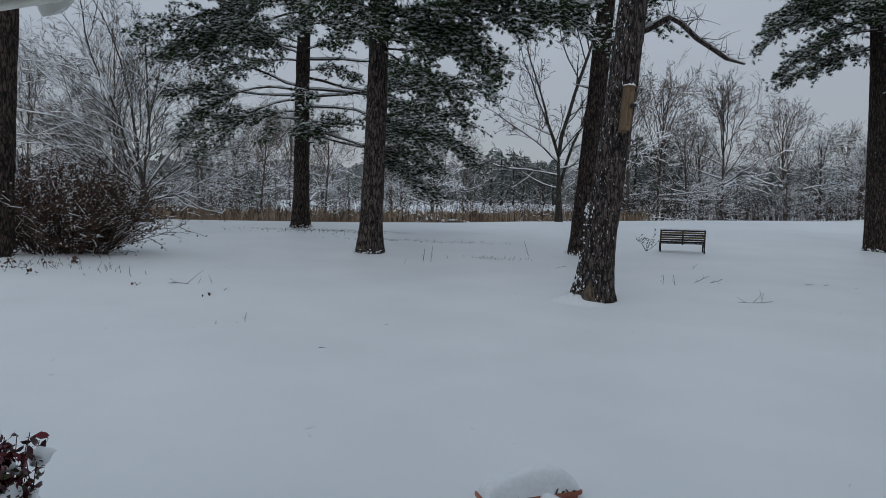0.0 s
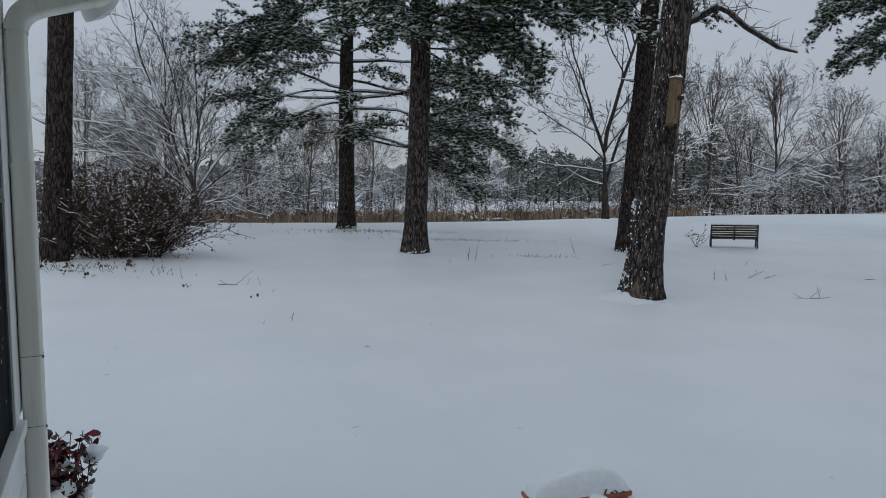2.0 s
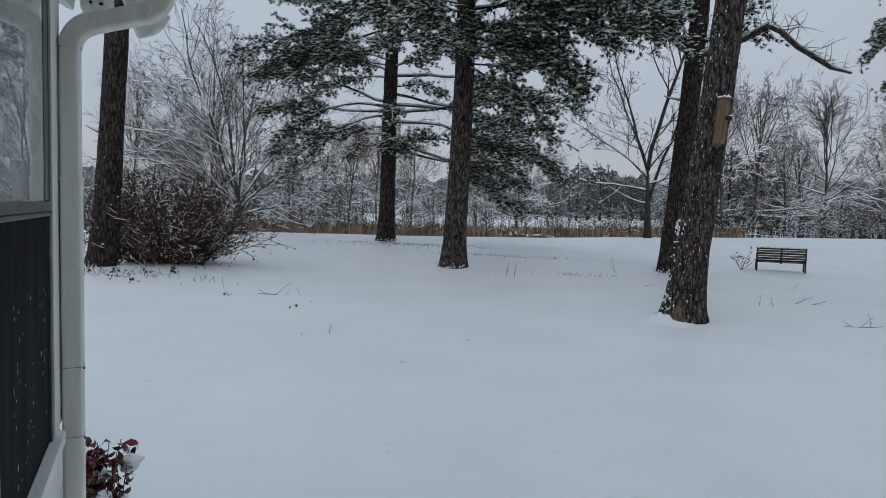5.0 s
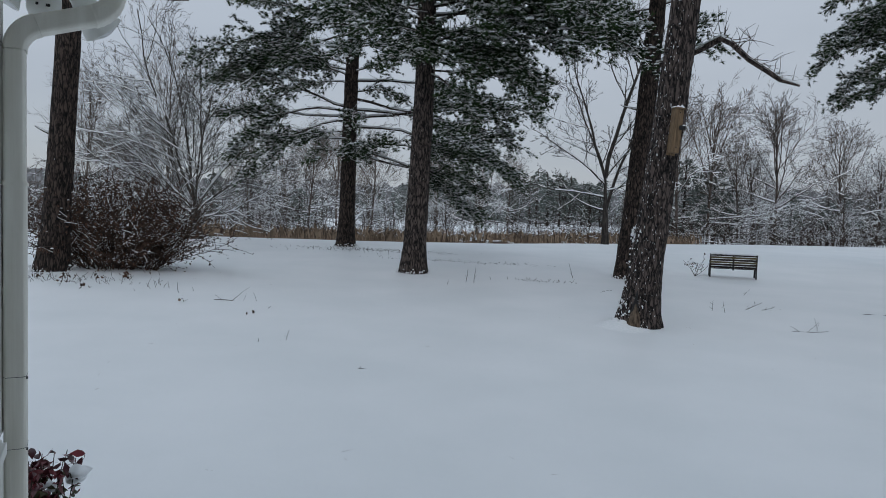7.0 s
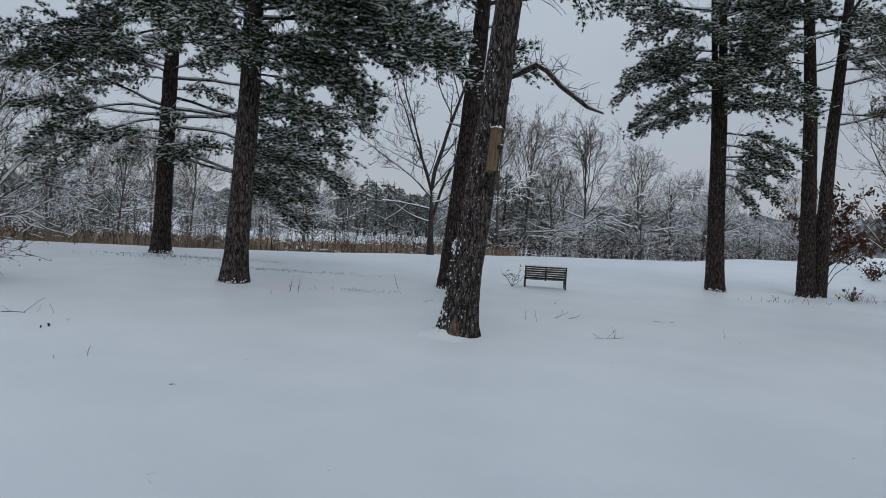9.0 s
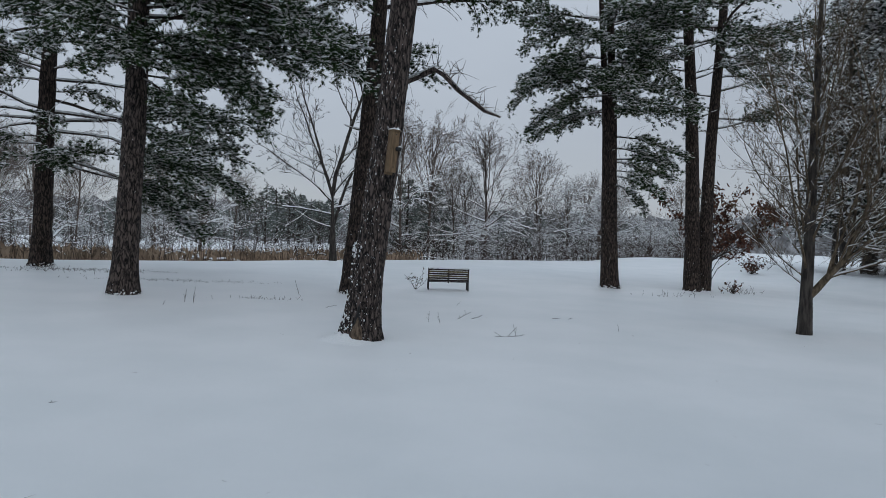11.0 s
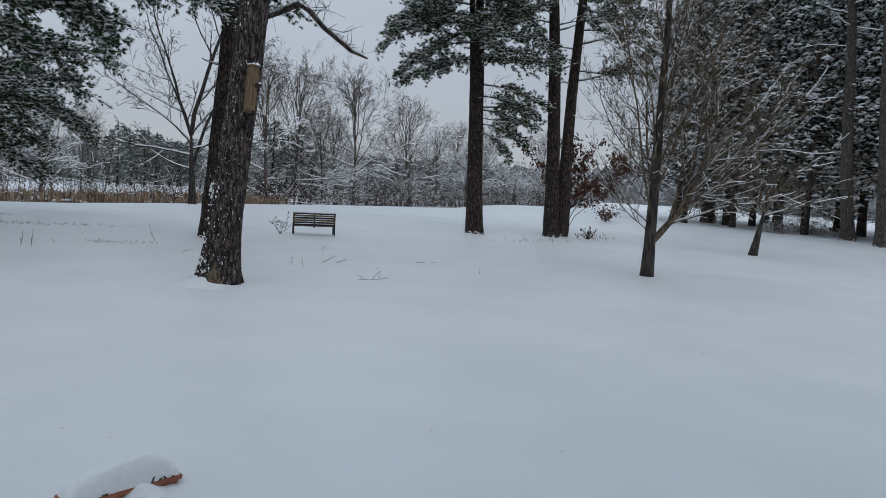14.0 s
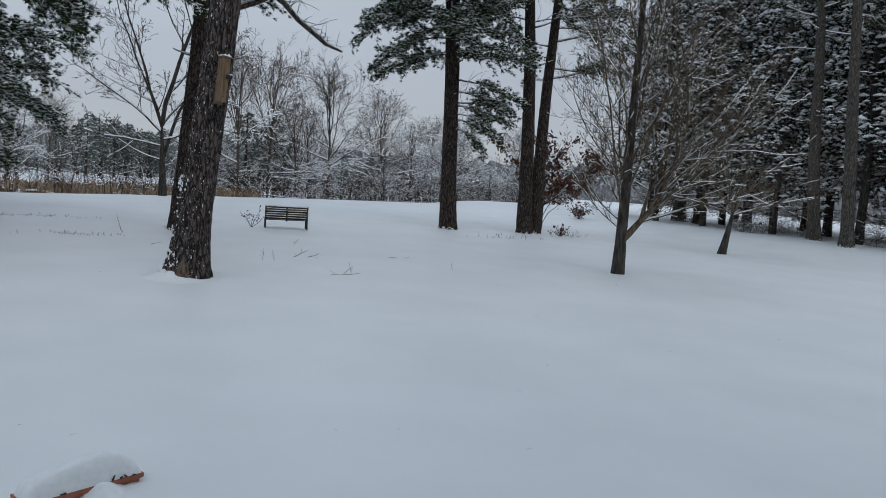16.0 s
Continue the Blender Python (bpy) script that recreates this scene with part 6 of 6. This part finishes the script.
    def section(geo, pts, wide, deep, crimp=0.0):
        """A rounded rectangular pipe with shallow flutes; wide: along the wall, deep: out from it."""
        pts = np.asarray(pts, float)
        tang = np.gradient(pts, axis=0)
        tang /= np.linalg.norm(tang, axis=1)[:, None]
        side = np.tile(np.array([0, 1.0, 0]), (len(pts), 1))
        over = np.cross(side, tang)
        n = 40
        a = np.arange(n) * 2 * np.pi / n
        c, s = np.cos(a), np.sin(a)
        k = (np.abs(c) ** 6 + np.abs(s) ** 6) ** (-1 / 6)
        flute = 1 + 0.035 * np.cos(a * 20)
        c, s = c * k * flute, s * k * flute
        wave = (1 - crimp * (np.arange(len(pts)) % 2))[:, None, None]
        v = pts[:, None] + wave * ( c[None, :, None] * side[:, None] * wide / 2 + s[None, :, None] * over[:, None] * deep / 2)
        m = len(pts)
        i, j = np.meshgrid(np.arange(m - 1), np.arange(n), indexing="ij")
        k2 = (j + 1) % n
        geo.add(v, np.stack([i * n + j, i * n + k2, (i + 1) * n + k2, (i + 1) * n + j], -1).reshape(-1, 4))

    xc = 0.036
    lower = Geo()
    section(lower, [(xc, yc, z) for z in np.linspace(0.02, 1.95, 20)], 0.080, 0.058)
    part("lower_pipe", lower, ALUMINIUM, ds)
    upper = Geo()
    section(upper, [(xc, yc, z) for z in np.linspace(1.93, 2.33, 8)], 0.076, 0.054)
    part("upper_pipe", upper, ALUMINIUM, ds)
    collar = Geo()
    section(collar, [(xc, yc, 1.936), (xc, yc, 1.938), (xc, yc, 1.945)], 0.086, 0.064)
    part("collar", collar, ALUMINIUM, ds)
    bend, run = Geo(), Geo()
    arc = []
    for q in range(15):
        a = radians(q / 14 * 72)
        arc.append((xc + 0.085 * (1 - math.cos(a)), yc, 2.33 + 0.085 * math.sin(a)))
    fine = []
    for q in range(len(arc) - 1):
        p0, p1 = np.array(arc[q]), np.array(arc[q + 1])
        fine += [p0, p0 + (p1 - p0) * 0.5]
    fine.append(np.array(arc[-1]))
    section(bend, fine, 0.082, 0.060, 0.05)
    part("elbow", bend, ALUMINIUM, ds, "crimped elbow of the downspout")
    p = np.array(arc[-1])
    d = np.array([math.sin(radians(72)), 0, math.cos(radians(72))])
    section(run, [p + d * t for t in np.linspace(-0.004, 0.17, 6)], 0.076, 0.055)
    part("run", run, ALUMINIUM, ds)
    up = Geo()
    q0 = p + d * 0.155
    line = []
    for q in range(15):
        a = radians(18 + q / 14 * 72)
        line.append((q0[0] + 0.09 * (math.sin(a) - math.sin(radians(18))), yc, q0[2] + 0.09 * (math.cos(radians(18)) - math.cos(a))))
    line += [(line[-1][0], yc, z) for z in np.linspace(line[-1][2] + 0.02, 2.74, 4)]
    section(up, line, 0.082, 0.060, 0.05)
    part("elbow", up, ALUMINIUM, ds, "crimped elbow of the downspout")
    for z in (1.37, 1.155):
        band = Geo()
        section(band, [(xc, yc, z), (xc, yc, z + 0.0008), (xc, yc, z + 0.0016)], 0.0815, 0.0595)
        part("seam", band, BRONZE, ds, "dark seam round the pipe")
        piece("rivet", (xc + 0.030, yc - 0.040, z - 0.006), (xc + 0.035, yc - 0.034, z + 0.002), BRONZE, ds, "", 0.001)
    lamp = in_house(thing("floodlight", "white twin floodlight under the eave", "lamp", Matrix()))
    plate = Geo()
    sweep(plate, [(0.10, 2.52, 2.66), (0.10, 2.52, 2.50), (0.10, 2.52, 2.475), (0.10, 2.52, 2.465)], [0.050, 0.050, 0.042, 0.02], 24)
    part("junction_box", plate, WHITE_PAINT, lamp)
    piece("slot", (0.080, 2.468, 2.500), (0.088, 2.474, 2.508), BLACK, lamp, "", 0.001)
    piece("slot", (0.108, 2.468, 2.498), (0.120, 2.474, 2.506), BLACK, lamp, "", 0.001)
    for end, tip in (((0.16, 2.52, 2.60), (0.27, 2.58, 2.47)), ((0.04, 2.50, 2.60), (-0.02, 2.50, 2.52))):
        e, t = np.array(end), np.array(tip)
        head = Geo()
        sweep(head, [e, e + (t - e) * 0.35, e + (t - e) * 0.6, e + (t - e) * 0.9, t], [0.025, 0.03, 0.045, 0.062, 0.066], 24)
        hd = part("lamp_holder", head, WHITE_PAINT, lamp)
        bulb = Geo()
        sweep(bulb, [t, t + (t - e) * 0.03, t + (t - e) * 0.10], [0.063, 0.055, 0.02], 24)
        part("bulb", bulb, BULB, hd, "frosted floodlight bulb")


house()


# ---- twigs, weeds and litter on the snow ----
def twig(x, y, az, length, rise, seed, kids=3, r=0.008, label="thin fallen twig lying on the snow"):
    rng = np.random.default_rng(seed)
    ob = thing("twig", label, "twig", pose(x, y, ground_z(x, y)), "twigs on the snow")
    wood = Geo()
    a = radians(az)
    line = curve_line(rng, (0, 0, 0.0), (math.cos(a), math.sin(a), rise), length, 5, 0.12)
    sweep(wood, line, np.linspace(r, r * 0.45, 6), 5)
    for k in range(kids):
        p = line[1 + k % 5]
        sweep(wood, curve_line(rng, p, (rng.normal(0, 0.7), rng.normal(0, 0.7), rng.uniform(0.2, 1.1)), length * rng.uniform(0.25, 0.5), 3, 0.15), np.linspace(r * 0.6, r * 0.3, 4), 4)
    part("wood", wood, BROWN_TWIG, ob)


for k, (x, y, az, ln, rise, kids) in enumerate([(-4.75, 11.3, 8, 0.75, 0.10, 5), (-2.69, 8.67, 80, 0.14, 2.0, 2), (-3.0, 8.5, 80, 0.05, 1.5, 0), (4.55, 11.5, 12, 0.55, 0.12, 2), (4.95, 11.55, 90, 0.22, 4.0, 1),
                                                (3.85, 13.35, 80, 0.22, 2.5, 3), (4.05, 13.25, 100, 0.22, 2.5, 2), (4.6, 13.8, 10, 0.35, 0.1, 3), (4.9, 13.8, 20, 0.3, 0.15, 2), (6.8, 13.95, 0, 0.5, 0.03, 0),
                                                (-0.83, 15.95, 80, 0.3, 2.5, 2), (-0.65, 15.9, 70, 0.35, 3.0, 1), (-1.2, 15.3, 80, 0.12, 2.0, 1), (1.75, 17.9, 120, 0.4, 1.8, 1), (2.1, 15.4, 10, 0.25, 0.4, 1),
                                                (-1.53, 7.51, 10, 0.08, 0.3, 1), (5.35, 16.2, 40, 0.2, 1.0, 2), (-5.1, 10.9, 40, 0.10, 0.5, 1), (-3.7, 10.9, 20, 0.07, 0.5, 1), (7.4, 12.2, 80, 0.15, 2.0, 0), (14.5, 19.5, 60, 0.3, 1.2, 3)]):
    twig(x, y, az, ln, rise, 500 + k, kids, 0.0035 if ln < 0.3 else 0.006)


def stray_weeds():
    """Dry stems that stand through the snow round the bed and on the lawn."""
    rng = np.random.default_rng(72)
    geo = Geo()
    patches = [(-7.1, 12.0, 1.4, 0.5, 46, 0.18), (-8.2, 11.8, 1.2, 0.4, 40, 0.22), (0.8, 16.8, 0.9, 0.25, 50, 0.12), (13.8, 19.8, 1.4, 0.5, 20, 0.25), (-5.4, 22.8, 2.2, 0.8, 60, 0.15), (18.0, 21.4, 1.0, 0.4, 25, 0.4)]
    for cx, cy, sx, sy, n, h in patches:
        for _ in range(n):
            x, y = cx + rng.normal(0, sx * 0.5), cy + rng.normal(0, sy * 0.5)
            line = curve_line(rng, (x, y, ground_z(x, y) - 0.02), (rng.normal(0, 0.4), rng.normal(0, 0.4), 1), h * rng.uniform(0.3, 1.2), 4, 0.2)
            sweep(geo, line, np.linspace(0.0048, 0.0025, 5), 3)
            if rng.random() < 0.5:
                sweep(geo, curve_line(rng, line[2], rng.normal(0, 1, 3), h * 0.3, 2, 0.2), np.linspace(0.004, 0.002, 3), 3)
    scraps, sp = Geo(), []
    for cx, cy, n in ((-6.92, 12.5, 30), (-6.96, 11.2, 8), (-7.3, 12.2, 10), (-5.08, 10.8, 4), (-3.71, 10.3, 4), (-7.9, 12.1, 12), (-8.3, 12.0, 8), (-7.6, 11.6, 6)):
        sp += [(cx + q[0], cy + q[1], ground_z(cx, cy) + 0.02 + abs(q[2])) for q in rng.normal(0, 0.05, (n, 3))]
    leaves(scraps, sp, rng, 0.06, 0.022)
    single("leaf_litter", scraps, BUSH_LEAF, Matrix(), "withered brown leaves caught on stems by the bush", "litter", kind="stuff", smooth=False)
    single("weeds", geo, BROWN_TWIG, Matrix(), "dry weed stems poking through the snow", "weeds", kind="stuff")
    specks = Geo()
    n = 120
    r, a = rng.uniform(2.5, 16, n), rng.uniform(-0.6, 1.0, n)
    x, y = r * np.sin(a), r * np.cos(a)
    pos = np.stack([x, y, [ground_z(p, q) + 0.003 for p, q in zip(x, y)]], 1)
    az = rng.uniform(0, 6.28, n)
    tufts(specks, pos, np.stack([np.cos(az), np.sin(az), 0.05 * np.ones(n)], 1), rng, 1, 0.075, 0.0014, 0.05)
    single("needle_litter", specks, NEEDLE_DRY, Matrix(), "fallen brown pine needles scattered on the snow", "litter", kind="stuff")


stray_weeds()


def animal_tracks():
    """A line of crumbs of snow that an animal kicked up across the lawn."""
    rng = np.random.default_rng(74)
    geo, pos = Geo(), []
    for k in range(70):
        f = (k + rng.uniform(0, 0.6)) / 70
        x, y = 13.2 + 8.0 * f, 12.3 - 1.4 * f + 0.25 * math.sin(f * 7)
        pos += [(x + rng.normal(0, 0.03), y + rng.normal(0, 0.03), ground_z(x, y) + 0.004) for _ in range(rng.integers(0, 4))]
    blobs(geo, pos, rng.uniform(0.015, 0.05, len(pos)), rng, 0.4)
    single("tracks", geo, SNOW, Matrix(), "line of small animal tracks across the snow", "tracks", kind="stuff")


animal_tracks()


def standing_weed():
    rng = np.random.default_rng(73)
    x, y = 5.45, 20.6
    ob = thing("weed", "tall withered weed standing beside the bench", "weed", pose(x, y, ground_z(x, y)))
    stems, heads = Geo(), Geo()
    hp = []
    for k in range(6):
        line = curve_line(rng, (0, 0, -0.02), (rng.normal(0, 0.35), rng.normal(0, 0.35), 1), rng.uniform(0.4, 0.72), 5, 0.12)
        sweep(stems, line, np.linspace(0.007, 0.003, 6), 4)
        for q in range(3):
            tl = curve_line(rng, line[rng.integers(2, 6)], (rng.normal(0, 0.8), rng.normal(0, 0.8), 0.6), 0.18, 2, 0.2)
            sweep(stems, tl, np.linspace(0.004, 0.002, 3), 3)
            hp += [tl[-1] + rng.normal(0, 0.015, 3) for _ in range(3)]
    part("stem_tangle", stems, BROWN_TWIG, ob)
    leaves(heads, hp, rng, 0.05, 0.02)
    part("foliage", heads, BUSH_LEAF, ob, smooth=False)


standing_weed()


def bare_patch(cx, cy, sx, sy, n, seed, label):
    """Grass and needle litter showing through thin snow below the pines."""
    rng = np.random.default_rng(seed)
    geo = Geo()
    x, y = cx + rng.normal(0, sx * 0.5, n), cy + rng.normal(0, sy * 0.5, n)
    pos = np.stack([x, y, [ground_z(p, q) for p, q in zip(x, y)]], 1)
    tufts(geo, pos, np.stack([rng.normal(0, 1, n), rng.normal(0, 1, n), np.full(n, 0.5)], 1), rng, 3, 0.07, 0.004, 0.8)
    single("grass_patch", geo, LITTER, Matrix(), label, "grass", kind="stuff", smooth=False)


bare_patch(-4.2, 23.6, 2.4, 0.6, 340, 81, "sparse grass and needles showing through thin snow")
bare_patch(-1.2, 20.8, 2.4, 0.4, 200, 82, "sparse grass and needles showing through thin snow")
